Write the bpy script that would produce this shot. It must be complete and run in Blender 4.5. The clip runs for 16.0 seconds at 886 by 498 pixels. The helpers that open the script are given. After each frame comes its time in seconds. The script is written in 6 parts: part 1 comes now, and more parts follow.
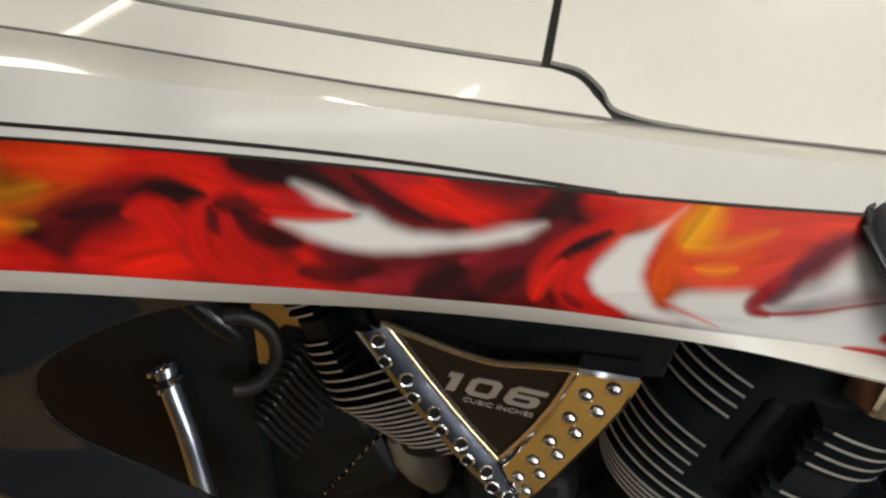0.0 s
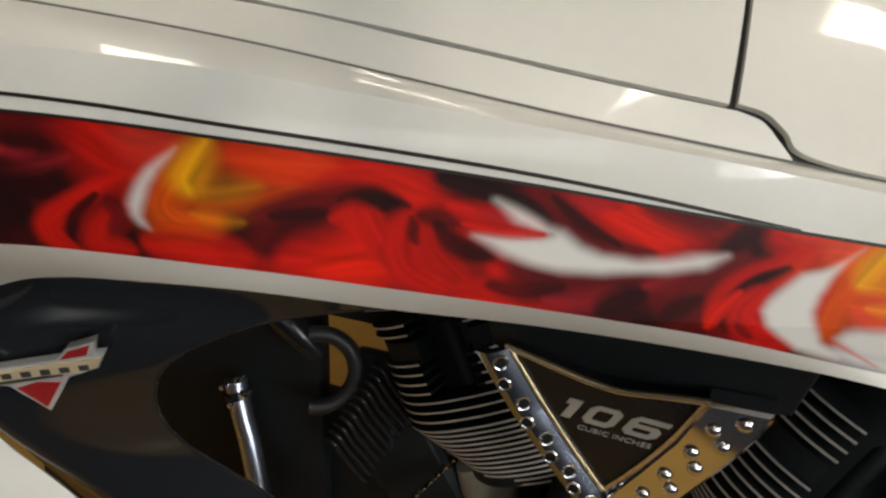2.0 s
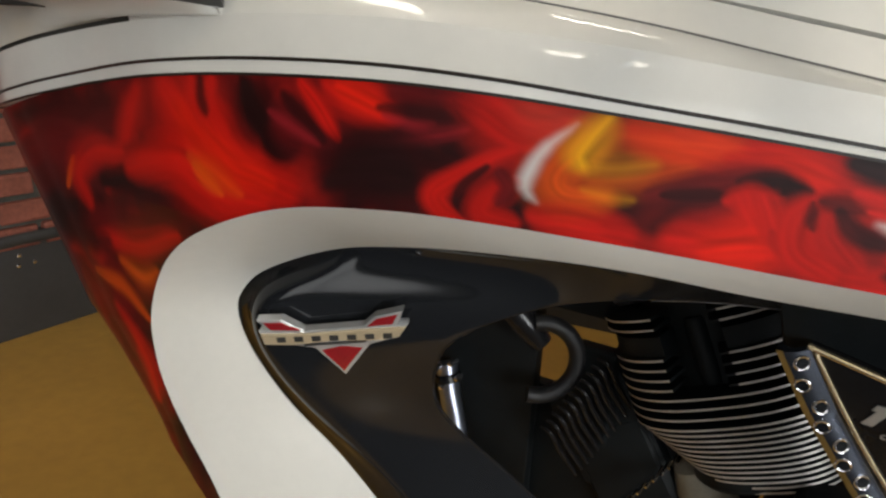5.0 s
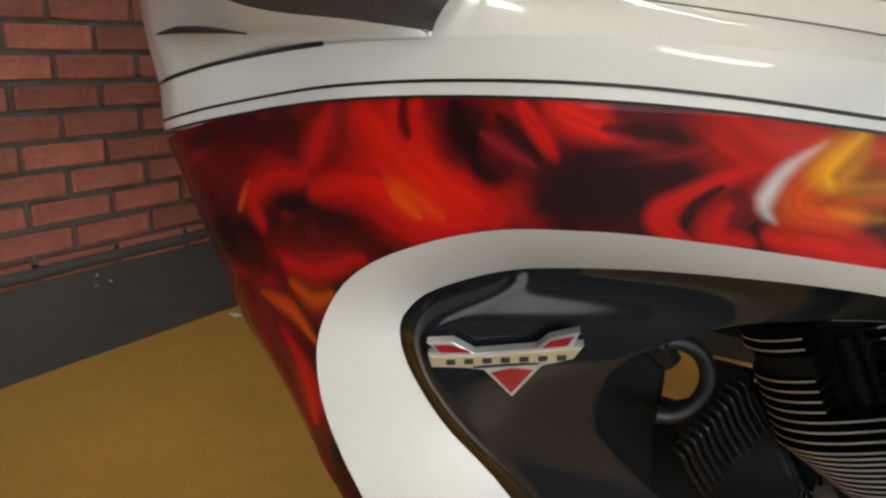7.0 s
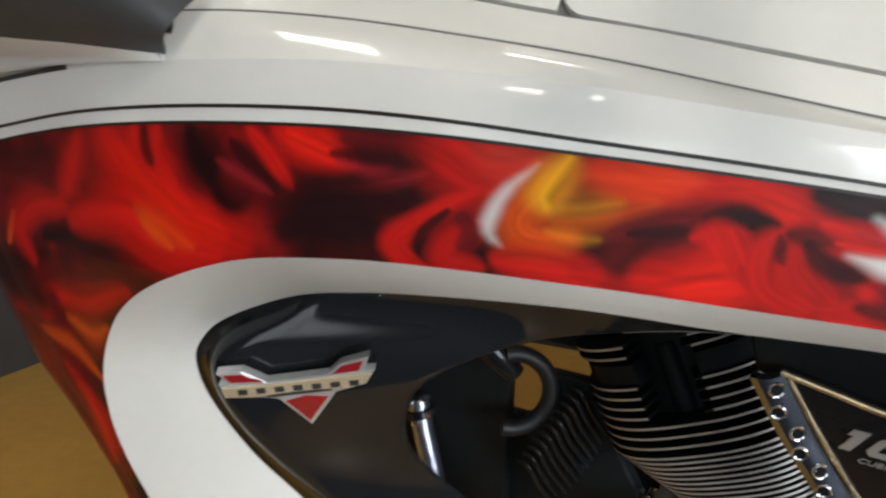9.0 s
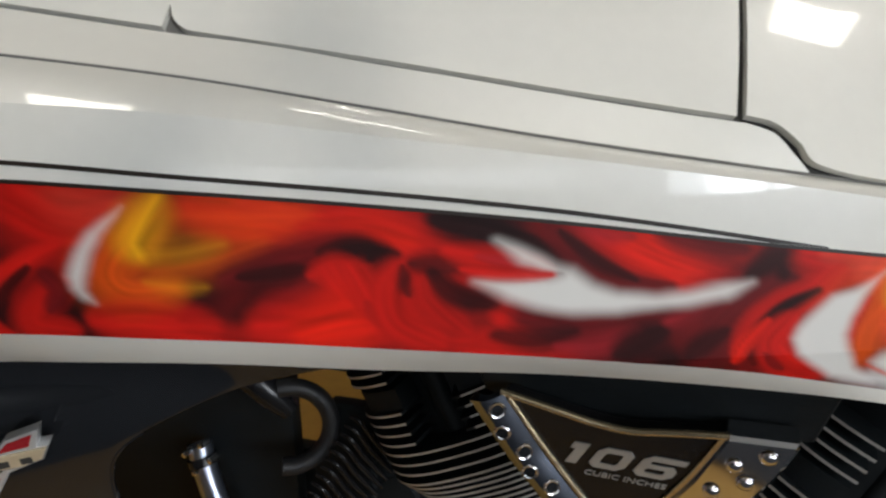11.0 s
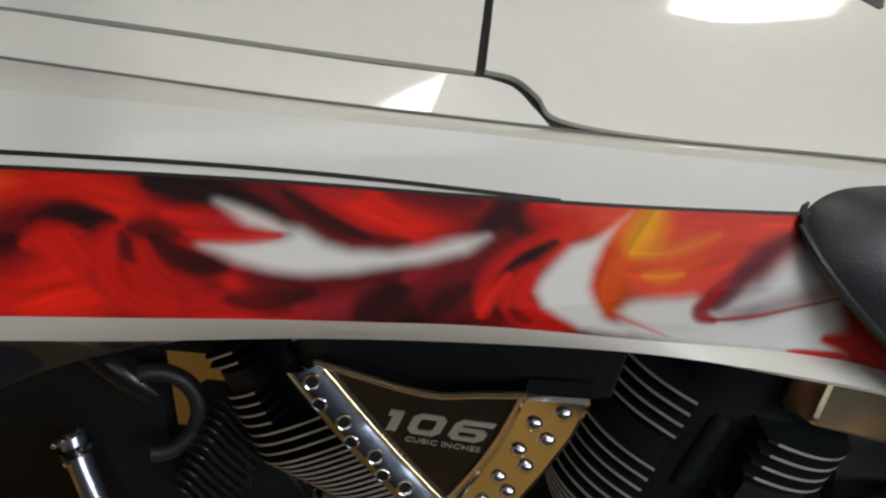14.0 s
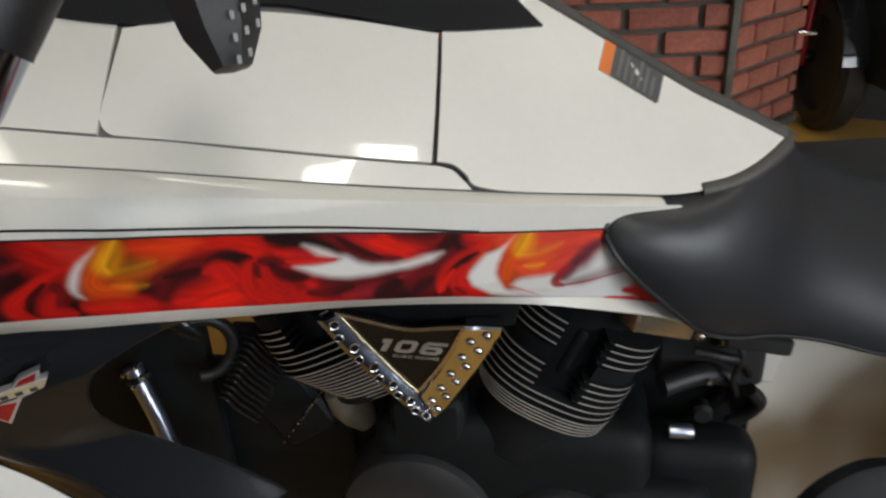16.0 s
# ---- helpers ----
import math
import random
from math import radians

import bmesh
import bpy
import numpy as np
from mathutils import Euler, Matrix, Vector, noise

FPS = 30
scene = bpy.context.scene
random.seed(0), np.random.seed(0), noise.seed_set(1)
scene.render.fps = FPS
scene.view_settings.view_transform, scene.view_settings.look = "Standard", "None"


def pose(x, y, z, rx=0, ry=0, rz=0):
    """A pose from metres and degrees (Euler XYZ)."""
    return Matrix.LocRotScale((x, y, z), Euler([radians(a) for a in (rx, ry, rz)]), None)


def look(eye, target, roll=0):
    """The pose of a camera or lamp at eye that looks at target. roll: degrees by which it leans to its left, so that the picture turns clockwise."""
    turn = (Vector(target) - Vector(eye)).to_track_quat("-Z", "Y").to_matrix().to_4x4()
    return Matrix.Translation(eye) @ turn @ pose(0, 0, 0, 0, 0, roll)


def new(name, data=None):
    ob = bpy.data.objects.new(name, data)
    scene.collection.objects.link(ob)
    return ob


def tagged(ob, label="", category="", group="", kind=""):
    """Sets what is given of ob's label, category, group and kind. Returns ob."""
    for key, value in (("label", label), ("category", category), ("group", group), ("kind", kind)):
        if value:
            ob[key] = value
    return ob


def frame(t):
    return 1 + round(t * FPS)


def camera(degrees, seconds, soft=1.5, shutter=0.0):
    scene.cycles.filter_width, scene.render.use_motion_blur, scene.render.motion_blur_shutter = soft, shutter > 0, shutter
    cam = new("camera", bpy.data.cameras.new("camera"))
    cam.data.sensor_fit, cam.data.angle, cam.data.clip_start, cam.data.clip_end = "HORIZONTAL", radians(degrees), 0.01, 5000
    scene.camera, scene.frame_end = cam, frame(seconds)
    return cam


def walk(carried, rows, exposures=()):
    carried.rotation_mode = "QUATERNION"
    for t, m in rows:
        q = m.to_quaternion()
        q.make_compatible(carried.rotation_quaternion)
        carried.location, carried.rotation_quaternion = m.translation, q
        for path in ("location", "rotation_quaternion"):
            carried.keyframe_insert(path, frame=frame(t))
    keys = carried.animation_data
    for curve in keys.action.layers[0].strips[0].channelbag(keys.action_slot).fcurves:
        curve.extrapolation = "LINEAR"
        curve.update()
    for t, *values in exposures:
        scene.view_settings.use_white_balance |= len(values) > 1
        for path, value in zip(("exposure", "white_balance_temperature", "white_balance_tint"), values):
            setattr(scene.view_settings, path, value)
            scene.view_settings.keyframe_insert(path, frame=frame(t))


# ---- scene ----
cam = camera(65.0, 16.0, soft=2.3, shutter=0.4)
PATH = [
    (0, (0.0611, 0.0223, 0.8264), (-0.0881, 1.8859, 0.1161), -1.84),
    (0.5, (0.0414, 0.0139, 0.8269), (-0.0977, 1.9008, 0.1788), 0.87),
    (1, (0.0232, 0.0057, 0.8296), (-0.1062, 1.8916, 0.1764), 1.64),
    (1.5, (-0.0036, -0.0040, 0.8303), (-0.1431, 1.8944, 0.2167), 1.96),
    (2, (-0.0253, -0.0038, 0.8217), (-0.1801, 1.8977, 0.2213), 2.09),
    (2.5, (-0.0494, -0.0078, 0.8191), (-0.2342, 1.8886, 0.2114), 1.93),
    (3, (-0.0772, -0.0053, 0.8106), (-0.3023, 1.8862, 0.2009), 2.20),
    (3.5, (-0.1051, -0.0146, 0.8070), (-0.3680, 1.8755, 0.2083), 2.95),
    (4, (-0.1221, -0.0223, 0.8076), (-0.4712, 1.8508, 0.1998), 2.59),
    (4.2, (-0.1291, -0.0267, 0.8062), (-0.5091, 1.8396, 0.1958), 2.90),
    (6.3, (-0.2226, -0.0453, 0.8066), (-0.7009, 1.8079, 0.2262), 1.99),
    (6.5, (-0.2334, -0.0499, 0.8092), (-0.7193, 1.8043, 0.2384), 1.75),
    (7, (-0.2590, -0.0538, 0.8051), (-0.7762, 1.7918, 0.2340), 1.55),
    (7.5, (-0.2735, -0.0585, 0.8015), (-0.8143, 1.7831, 0.2395), 1.83),
    (8, (-0.2401, -0.0583, 0.8086), (-0.7429, 1.7993, 0.2641), 2.18),
    (8.5, (-0.1976, -0.0374, 0.8080), (-0.6324, 1.8323, 0.2466), 1.07),
    (9, (-0.1612, -0.0173, 0.8150), (-0.5099, 1.8744, 0.2674), 1.10),
    (9.5, (-0.1306, 0.0031, 0.8173), (-0.3618, 1.9108, 0.2632), 0.53),
    (11.8, (-0.0027, 0.0383, 0.8230), (0.0120, 1.9689, 0.3011), -1.74),
    (12, (0.0074, 0.0358, 0.8236), (0.0181, 1.9646, 0.2951), -2.12),
    (12.5, (0.0202, 0.0431, 0.8173), (0.0607, 1.9672, 0.2732), -2.49),
    (13, (0.0355, 0.0433, 0.8108), (0.1131, 1.9634, 0.2566), -2.32),
    (13.5, (0.0470, 0.0390, 0.8090), (0.1335, 1.9563, 0.2463), -2.16),
    (14, (0.0516, 0.0336, 0.8053), (0.1319, 1.9488, 0.2348), -2.34),
    (14.5, (0.0593, 0.0233, 0.8085), (0.1534, 1.9365, 0.2332), -2.33),
    (15, (0.0564, -0.0181, 0.8358), (0.1590, 1.8732, 0.1936), -1.95),
    (15.5, (0.0270, -0.1051, 0.9021), (0.1701, 1.7436, 0.1524), -2.94),
    (16, (0.0147, -0.1967, 0.9619), (0.2562, 1.6111, 0.1412), -3.16),
]
walk(cam, [(t, look(eye, target, roll)) for t, eye, target, roll in PATH],
     [(0, 0.28, 6950, 10), (1, 0.13, 6950, 10), (3.5, 0.12, 6900, 10), (6.5, 0.45, 6750, 10), (8, 0.45, 6650, 10), (9.5, 0.45, 6300, 10), (12, 0.0, 6450, 10), (14.5, -0.05, 6450, 10), (16, 0.05, 6450, 10)])

# ---- light ----
world = bpy.data.worlds.new("world")
scene.world = world
world.use_nodes = True
_wn = world.node_tree
_sky = _wn.nodes.new("ShaderNodeTexSky")
_sky.sky_type, _sky.sun_disc = "NISHITA", False
_sky.sun_elevation, _sky.sun_rotation = radians(40), radians(200)
_wn.links.new(_sky.outputs[0], _wn.nodes["Background"].inputs[0])
_wn.nodes["Background"].inputs[1].default_value = 0.1
scene.view_settings.exposure = 0.0


def lamp(name, m, w, h, power, color):
    d = bpy.data.lights.new(name, "AREA")
    d.shape, d.size, d.size_y, d.energy, d.color = "RECTANGLE", w, h, power, color
    ob = new(name, d)
    ob.matrix_world = m
    return tagged(ob, kind="structure")


# daylight through the shop window behind the camera, and the ceiling fixtures
# the second opening is added, to put a grey sheen on the cowl
WINDOWS = [(3.8, 3.0, 0.3, 2.4, 52, 4.0), (0.0, 3.0, 0.5, 1.9, 2.6, 0.9)]            # centre x, width, sill, head, power a metre and glow of the openings in the wall behind
CEILING_LIGHTS = [(-1.08, 0.48, 2, 0.45, 0.26), (0.54, -1.48, 13, 0.42, 0.62), (0.0, -3.5, 4, 1.15, 0.26), (1.80, 0.31, 5, 0.36, 0.26), (0.35, 1.9, 9, 1.15, 0.26), (2.4, 3.0, 7, 1.15, 0.26)]     # x, y, power, length, depth
for wx, ww, z0, z1, power, _ in WINDOWS:
    lamp("window_light", look((wx, -4.35, (z0 + z1) / 2), (0.3 * wx, 0, 0.8)), ww, z1 - z0, power * ww, (0.9, 0.95, 1.0))
for lx, ly, power, long, deep in CEILING_LIGHTS:
    lamp("ceiling_lamp", look((lx, ly, 2.93), (lx, ly + 0.001, 0)), long, deep, power, (1.0, 0.945, 0.86))


# ---- materials ----
def material(name, color, rough=0.5, metal=0.0, coat=0.0, spread=0.0, scale=30.0, bump=0.0, bump_scale=300.0, rand=0.0, island=0.0, coat_rough=0.05, stretch=(1, 1, 1)):
    """A Principled material with a two-scale colour variation and fine relief."""
    m = bpy.data.materials.new(name)
    m.use_nodes = True
    t = m.node_tree
    b = t.nodes["Principled BSDF"]
    b.inputs["Base Color"].default_value = (*color, 1)
    b.inputs["Roughness"].default_value = rough
    b.inputs["Metallic"].default_value = metal
    b.inputs["Coat Weight"].default_value = coat
    b.inputs["Coat Roughness"].default_value = coat_rough
    tc = t.nodes.new("ShaderNodeTexCoord")
    mp = t.nodes.new("ShaderNodeMapping")
    mp.inputs["Scale"].default_value = stretch
    t.links.new(tc.outputs["Object"], mp.inputs[0])
    last = None
    if spread:
        mixes = None
        for k, s in ((1.0, scale), (0.6, scale * 9)):
            n = t.nodes.new("ShaderNodeTexNoise")
            n.inputs["Scale"].default_value = s
            n.inputs["Detail"].default_value = 5
            t.links.new(mp.outputs[0], n.inputs["Vector"])
            mr = t.nodes.new("ShaderNodeMapRange")
            mr.inputs["From Min"].default_value, mr.inputs["From Max"].default_value = 0.3, 0.7
            mr.inputs["To Min"].default_value, mr.inputs["To Max"].default_value = 1 - spread * k, 1 + spread * k
            t.links.new(n.outputs[0], mr.inputs[0])
            if mixes is None:
                mixes = mr
            else:
                mu = t.nodes.new("ShaderNodeMath")
                mu.operation = "MULTIPLY"
                t.links.new(mixes.outputs[0], mu.inputs[0])
                t.links.new(mr.outputs[0], mu.inputs[1])
                mixes = mu
        last = mixes
    if rand or island:
        src = t.nodes.new("ShaderNodeObjectInfo" if rand else "ShaderNodeNewGeometry")
        out = src.outputs["Random"] if rand else src.outputs["Random Per Island"]
        mr = t.nodes.new("ShaderNodeMapRange")
        r = rand or island
        mr.inputs["To Min"].default_value, mr.inputs["To Max"].default_value = 1 - r, 1 + r
        t.links.new(out, mr.inputs[0])
        if last is None:
            last = mr
        else:
            mu = t.nodes.new("ShaderNodeMath")
            mu.operation = "MULTIPLY"
            t.links.new(last.outputs[0], mu.inputs[0])
            t.links.new(mr.outputs[0], mu.inputs[1])
            last = mu
    if last is not None:
        vm = t.nodes.new("ShaderNodeVectorMath")
        vm.operation = "SCALE"
        vm.inputs[0].default_value = color
        t.links.new(last.outputs[0], vm.inputs["Scale"])
        t.links.new(vm.outputs[0], b.inputs["Base Color"])
    if bump:
        n = t.nodes.new("ShaderNodeTexNoise")
        n.inputs["Scale"].default_value = bump_scale
        n.inputs["Detail"].default_value = 4
        t.links.new(mp.outputs[0], n.inputs["Vector"])
        bp = t.nodes.new("ShaderNodeBump")
        bp.inputs["Strength"].default_value = bump
        bp.inputs["Distance"].default_value = 0.002
        t.links.new(n.outputs[0], bp.inputs["Height"])
        t.links.new(bp.outputs[0], b.inputs["Normal"])
    return m


PAINT = material("pearl_white_paint", (0.74, 0.72, 0.66), 0.34, 0.0, 1.0, 0.02, 14, 0.012, 900, coat_rough=0.045)
PAINT_SOFT = material("pearl_white_edge_paint", (0.74, 0.72, 0.66), 0.42, 0.0, 0.08, 0.02, 14, 0.02, 900, coat_rough=0.25)
GLOSS_BLACK = material("gloss_black_paint", (0.012, 0.013, 0.015), 0.10, 0.0, 0.0, 0.05, 10)
SATIN_BLACK = material("satin_black_plastic", (0.028, 0.028, 0.029), 0.42, 0.0, 0.0, 0.15, 30, 0.08, 500)
ENGINE_BLACK = material("engine_black_coating", (0.006, 0.0083, 0.0094), 0.6, 0.0, 0.0, 0.2, 40, 0.1, 600)
ENGINE_BLACK.node_tree.nodes["Principled BSDF"].inputs["Specular IOR Level"].default_value = 0.25
ENGINE_GLOSS = material("engine_gloss_black", (0.010, 0.010, 0.011), 0.22, 0.0, 0.0, 0.1, 30, 0.03, 500)
ENGINE_GLOSS.node_tree.nodes["Principled BSDF"].inputs["Specular IOR Level"].default_value = 0.3
RUBBER = material("black_rubber", (0.010, 0.010, 0.011), 0.5, 0.0, 0.0, 0.2, 40, 0.1, 500)
CHROME = material("chrome", (0.82, 0.82, 0.84), 0.07, 1.0, 0.0, 0.03, 25)
# chrome whose colour is darkened and blued in place of dark reflections
STRIP_CHROME = material("darkened_chrome", (0.33, 0.36, 0.43), 0.10, 1.0, 0.0, 0.03, 25)
# chrome with the ochre floor's reflection put into its colour
RIM_REFLECT = material("ochre_tinted_chrome", (0.78, 0.63, 0.40), 0.24, 0.9, 0.0, 0.05, 40)
RIM_METAL = material("machined_fin_edge", (0.44, 0.42, 0.39), 0.4, 0.35, 0.0, 0.12, 60, 0.1, 900)
DARK_PIPE = material("black_chrome", (0.55, 0.60, 0.72), 0.30, 1.0, 0.0, 0.1, 30)
LEATHER = material("black_leather", (0.017, 0.018, 0.021), 0.40, 0.0, 0.0, 0.12, 25, 0.12, 700)
PIPING = material("brown_piping", (0.055, 0.050, 0.043), 0.5, 0.0, 0.0, 0.15, 40, 0.2, 600)
GREY_TRIM = material("dark_grey_trim", (0.055, 0.055, 0.055), 0.4, 0.0, 0.0, 0.1, 30, 0.1, 700)
SOFT_SEAM = material("panel_joint", (0.15, 0.145, 0.135), 0.6, 0, 0, 0.1, 50)
SEAM = material("panel_gap", (0.03, 0.028, 0.025), 0.7, 0, 0, 0.1, 50)
PINSTRIPE = material("dark_pinstripe", (0.02, 0.014, 0.01), 0.35, 0.0, 0.6, 0.1, 60)
BADGE_RED = material("red_enamel", (0.3, 0.012, 0.018), 0.2, 0.0, 0.8, 0.08, 60)
BADGE_GOLD = material("champagne_metal", (0.62, 0.51, 0.34), 0.35, 0.35, 0.3, 0.06, 80)
SILVER_PRINT = material("silver_print", (0.5, 0.49, 0.46), 0.4, 0.5, 0.0, 0.05, 80)
BADGE_SILVER = material("silver_edge", (0.72, 0.72, 0.72), 0.22, 0.6, 0.3, 0.05, 80)
STICKER_ORANGE = material("orange_print", (0.7, 0.17, 0.02), 0.45, 0, 0, 0.05, 60)
STICKER_BLACK = material("grey_print", (0.07, 0.07, 0.07), 0.5, 0, 0, 0.1, 60)
STICKER_INK = material("pale_print", (0.13, 0.13, 0.125), 0.5, 0, 0, 0.1, 60)
CARPET = material("dark_reflection_matting", (0.035, 0.038, 0.045), 0.95, 0.0, 0.0, 0.2, 12, 0.6, 400)
# the dimness of the unseen wall, put into its colour
SHOP_WALL = material("darkened_unseen_wall", (0.10, 0.105, 0.105), 0.7, 0.0, 0.0, 0.08, 3, 0.1, 90)
DARK_WALL = material("dark_green_paint", (0.016, 0.022, 0.018), 0.6, 0.0, 0.0, 0.15, 4, 0.1, 100)
# aluminium; the tan is a warm bright reflection put into the colour
TAN_METAL = material("tan_tinted_aluminium", (0.58, 0.47, 0.31), 0.25, 0.9, 0.0, 0.06, 30)
MOUNT_CREAM = material("dull_cream_casting", (0.20, 0.18, 0.135), 0.6, 0.0, 0.0, 0.12, 30, 0.2, 300)
FLOOR = material("ochre_floor", (0.50, 0.285, 0.062), 0.32, 0.0, 0.15, 0.10, 3.5, 0.05, 60)
BRICK = material("red_brick", (0.235, 0.073, 0.049), 0.8, 0.0, 0.0, 0.28, 9, 0.6, 120, rand=0.28)
MORTAR = material("grey_mortar", (0.088, 0.085, 0.072), 0.9, 0.0, 0.0, 0.25, 20, 0.5, 200)
BASEBOARD = material("charcoal_baseboard", (0.045, 0.045, 0.045), 0.45, 0.0, 0.0, 0.1, 8, 0.05, 200)
PLASTER = material("warm_plaster", (0.5, 0.44, 0.36), 0.85, 0.0, 0.0, 0.06, 2, 0.2, 80)
CEIL = material("ceiling_white", (0.7, 0.68, 0.63), 0.9, 0.0, 0.0, 0.04, 2)
WINDOW_FRAME = material("dark_window_frame", (0.03, 0.03, 0.03), 0.5, 0, 0, 0.1, 20)


def glow(name, color, strength):
    m = bpy.data.materials.new(name)
    m.use_nodes = True
    b = m.node_tree.nodes["Principled BSDF"]
    b.inputs["Base Color"].default_value = (0.8, 0.8, 0.8, 1)
    b.inputs["Emission Color"].default_value = (*color, 1)
    b.inputs["Emission Strength"].default_value = strength
    return m


TUBE_GLOW = glow("lit_diffuser", (1.0, 0.93, 0.8), 6.0)


def flame_material():
    m = bpy.data.materials.new("flame_vinyl")
    m.use_nodes = True
    t = m.node_tree
    b = t.nodes["Principled BSDF"]
    a = t.nodes.new("ShaderNodeVertexColor")
    a.layer_name = "print"
    t.links.new(a.outputs[0], b.inputs["Base Color"])
    b.inputs["Roughness"].default_value = 0.35
    b.inputs["Specular IOR Level"].default_value = 0.25
    b.inputs["Coat Weight"].default_value = 0.3
    b.inputs["Coat Roughness"].default_value = 0.06
    return m


FLAME = flame_material()


# ---- building helpers ----
def mesh(name, verts, faces, sharp=35, flat=False):
    me = bpy.data.meshes.new(name)
    me.from_pydata([tuple(map(float, v)) for v in verts], [], faces)
    me.validate()
    bm = bmesh.new()
    bm.from_mesh(me)
    bmesh.ops.recalc_face_normals(bm, faces=bm.faces)
    bm.to_mesh(me)
    bm.free()
    if not flat:
        me.shade_smooth()
        me.set_sharp_from_angle(angle=radians(sharp))
    return me


def part(name, me, mat, parent, label=""):
    if isinstance(me, bmesh.types.BMesh):
        bm, me = me, bpy.data.meshes.new(name)
        bm.to_mesh(me)
        bm.free()
        me.shade_smooth()
        me.set_sharp_from_angle(angle=radians(35))
    if mat is not None and not me.materials:
        for m in (mat if isinstance(mat, (list, tuple)) else [mat]):
            me.materials.append(m)
    ob = new(name, me)
    if parent is not None:
        ob.parent = parent
        ob.matrix_parent_inverse = Matrix.Translation(-Vector(ROOT_AT.get(parent.name, (0, 0, 0))))
        ROOT_AT[ob.name] = (0, 0, 0)
    if label:
        ob["label"] = label
    return ob


ROOT_AT = {}


def thing(name, at, label, category, group="", kind=""):
    ob = new(name)
    ob.location = at
    ROOT_AT[ob.name] = tuple(at)
    return tagged(ob, label, category, group, kind)


def spline(xs, vs):
    """A smooth curve through knots; xs may run either way."""
    xs, vs = np.asarray(xs, float), np.asarray(vs, float)
    if xs[0] > xs[-1]:
        xs, vs = xs[::-1], vs[::-1]
    d = np.gradient(vs, xs, axis=0)

    def at(x):
        x = np.clip(np.asarray(x, float), xs[0], xs[-1])
        i = np.clip(np.searchsorted(xs, x) - 1, 0, len(xs) - 2)
        h = xs[i + 1] - xs[i]
        u = (x - xs[i]) / h
        if vs.ndim > 1:
            u, h = u[..., None], h[..., None]
        return ((1 + 2 * u) * (1 - u) ** 2 * vs[i] + u * (1 - u) ** 2 * h * d[i] + u * u * (3 - 2 * u) * vs[i + 1] + u * u * (u - 1) * h * d[i + 1])

    return at


def path(points, n):
    """n points along a smooth line through the given ones."""
    p = np.array(points, float)
    s = np.r_[0, np.cumsum(np.linalg.norm(np.diff(p, axis=0), axis=1))]
    return spline(s, p)(np.linspace(0, s[-1], n))


def knots(points, n):
    """n points along a smooth line, the given points evenly spaced in its parameter."""
    p = np.array(points, float)
    return spline(np.arange(len(p)), p)(np.linspace(0, len(p) - 1, n))


def normals(P):
    du, dv = np.gradient(P, axis=0), np.gradient(P, axis=1)
    n = np.cross(du, dv)
    n /= np.linalg.norm(n, axis=-1, keepdims=True) + 1e-12
    if n[..., 1].mean() > 0:
        n = -n
    return n


def shell(name, P, thick=0.003, lift=0.0, sharp=40):
    """A sheet of the given thickness whose front is the grid P, facing the -y side."""
    n = normals(P)
    F, B = P + n * lift, P + n * (lift - thick)
    nu, nv = P.shape[:2]
    verts = np.concatenate([F.reshape(-1, 3), B.reshape(-1, 3)])
    k = nu * nv
    f = lambda i, j: i * nv + j  # noqa: E731
    faces = [(f(i, j), f(i + 1, j), f(i + 1, j + 1), f(i, j + 1)) for i in range(nu - 1) for j in range(nv - 1)]
    faces += [tuple(k + q for q in reversed(face)) for face in faces]
    for i in range(nu - 1):
        for j in (0, nv - 1):
            faces.append((f(i, j), f(i + 1, j), k + f(i + 1, j), k + f(i, j)))
    for j in range(nv - 1):
        for i in (0, nu - 1):
            faces.append((f(i, j), f(i, j + 1), k + f(i, j + 1), k + f(i, j)))
    return mesh(name, verts, faces, sharp)


def tube(name, points, radius, segs=12, n=None, closed=False):
    """A round tube along a smooth line; radius may be a list along it."""
    p = path(points, n or max(8, 6 * len(points)))
    r = np.interp(np.linspace(0, 1, len(p)), np.linspace(0, 1, len(radius)), radius) if isinstance(radius, (list, tuple)) else np.full(len(p), radius)
    tan = np.gradient(p, axis=0)
    tan /= np.linalg.norm(tan, axis=1, keepdims=True)
    up = np.array([0.13, 0.21, 1.0])
    a = np.cross(tan, up)
    a /= np.linalg.norm(a, axis=1, keepdims=True)
    b = np.cross(tan, a)
    ang = np.linspace(0, 2 * np.pi, segs, endpoint=False)
    v = p[:, None] + r[:, None, None] * (np.cos(ang)[None, :, None] * a[:, None] + np.sin(ang)[None, :, None] * b[:, None])
    faces = [(i * segs + j, i * segs + (j + 1) % segs, (i + 1) * segs + (j + 1) % segs, (i + 1) * segs + j) for i in range(len(p) - 1) for j in range(segs)]
    faces += [tuple(range(segs)), tuple(range((len(p) - 1) * segs, len(p) * segs))]
    return mesh(name, v.reshape(-1, 3), faces, 40)


def lathe(name, profile, m, segs=32):
    """Turns (radius, height) pairs round the z axis of m."""
    ang = np.linspace(0, 2 * np.pi, segs, endpoint=False)
    verts = [m @ Vector((r * math.cos(a), r * math.sin(a), h)) for r, h in profile for a in ang]
    k = len(profile)
    faces = [(i * segs + j, i * segs + (j + 1) % segs, (i + 1) * segs + (j + 1) % segs, (i + 1) * segs + j) for i in range(k - 1) for j in range(segs)]
    faces += [tuple(range(segs)), tuple(range((k - 1) * segs, k * segs))]
    return mesh(name, verts, faces, 35)


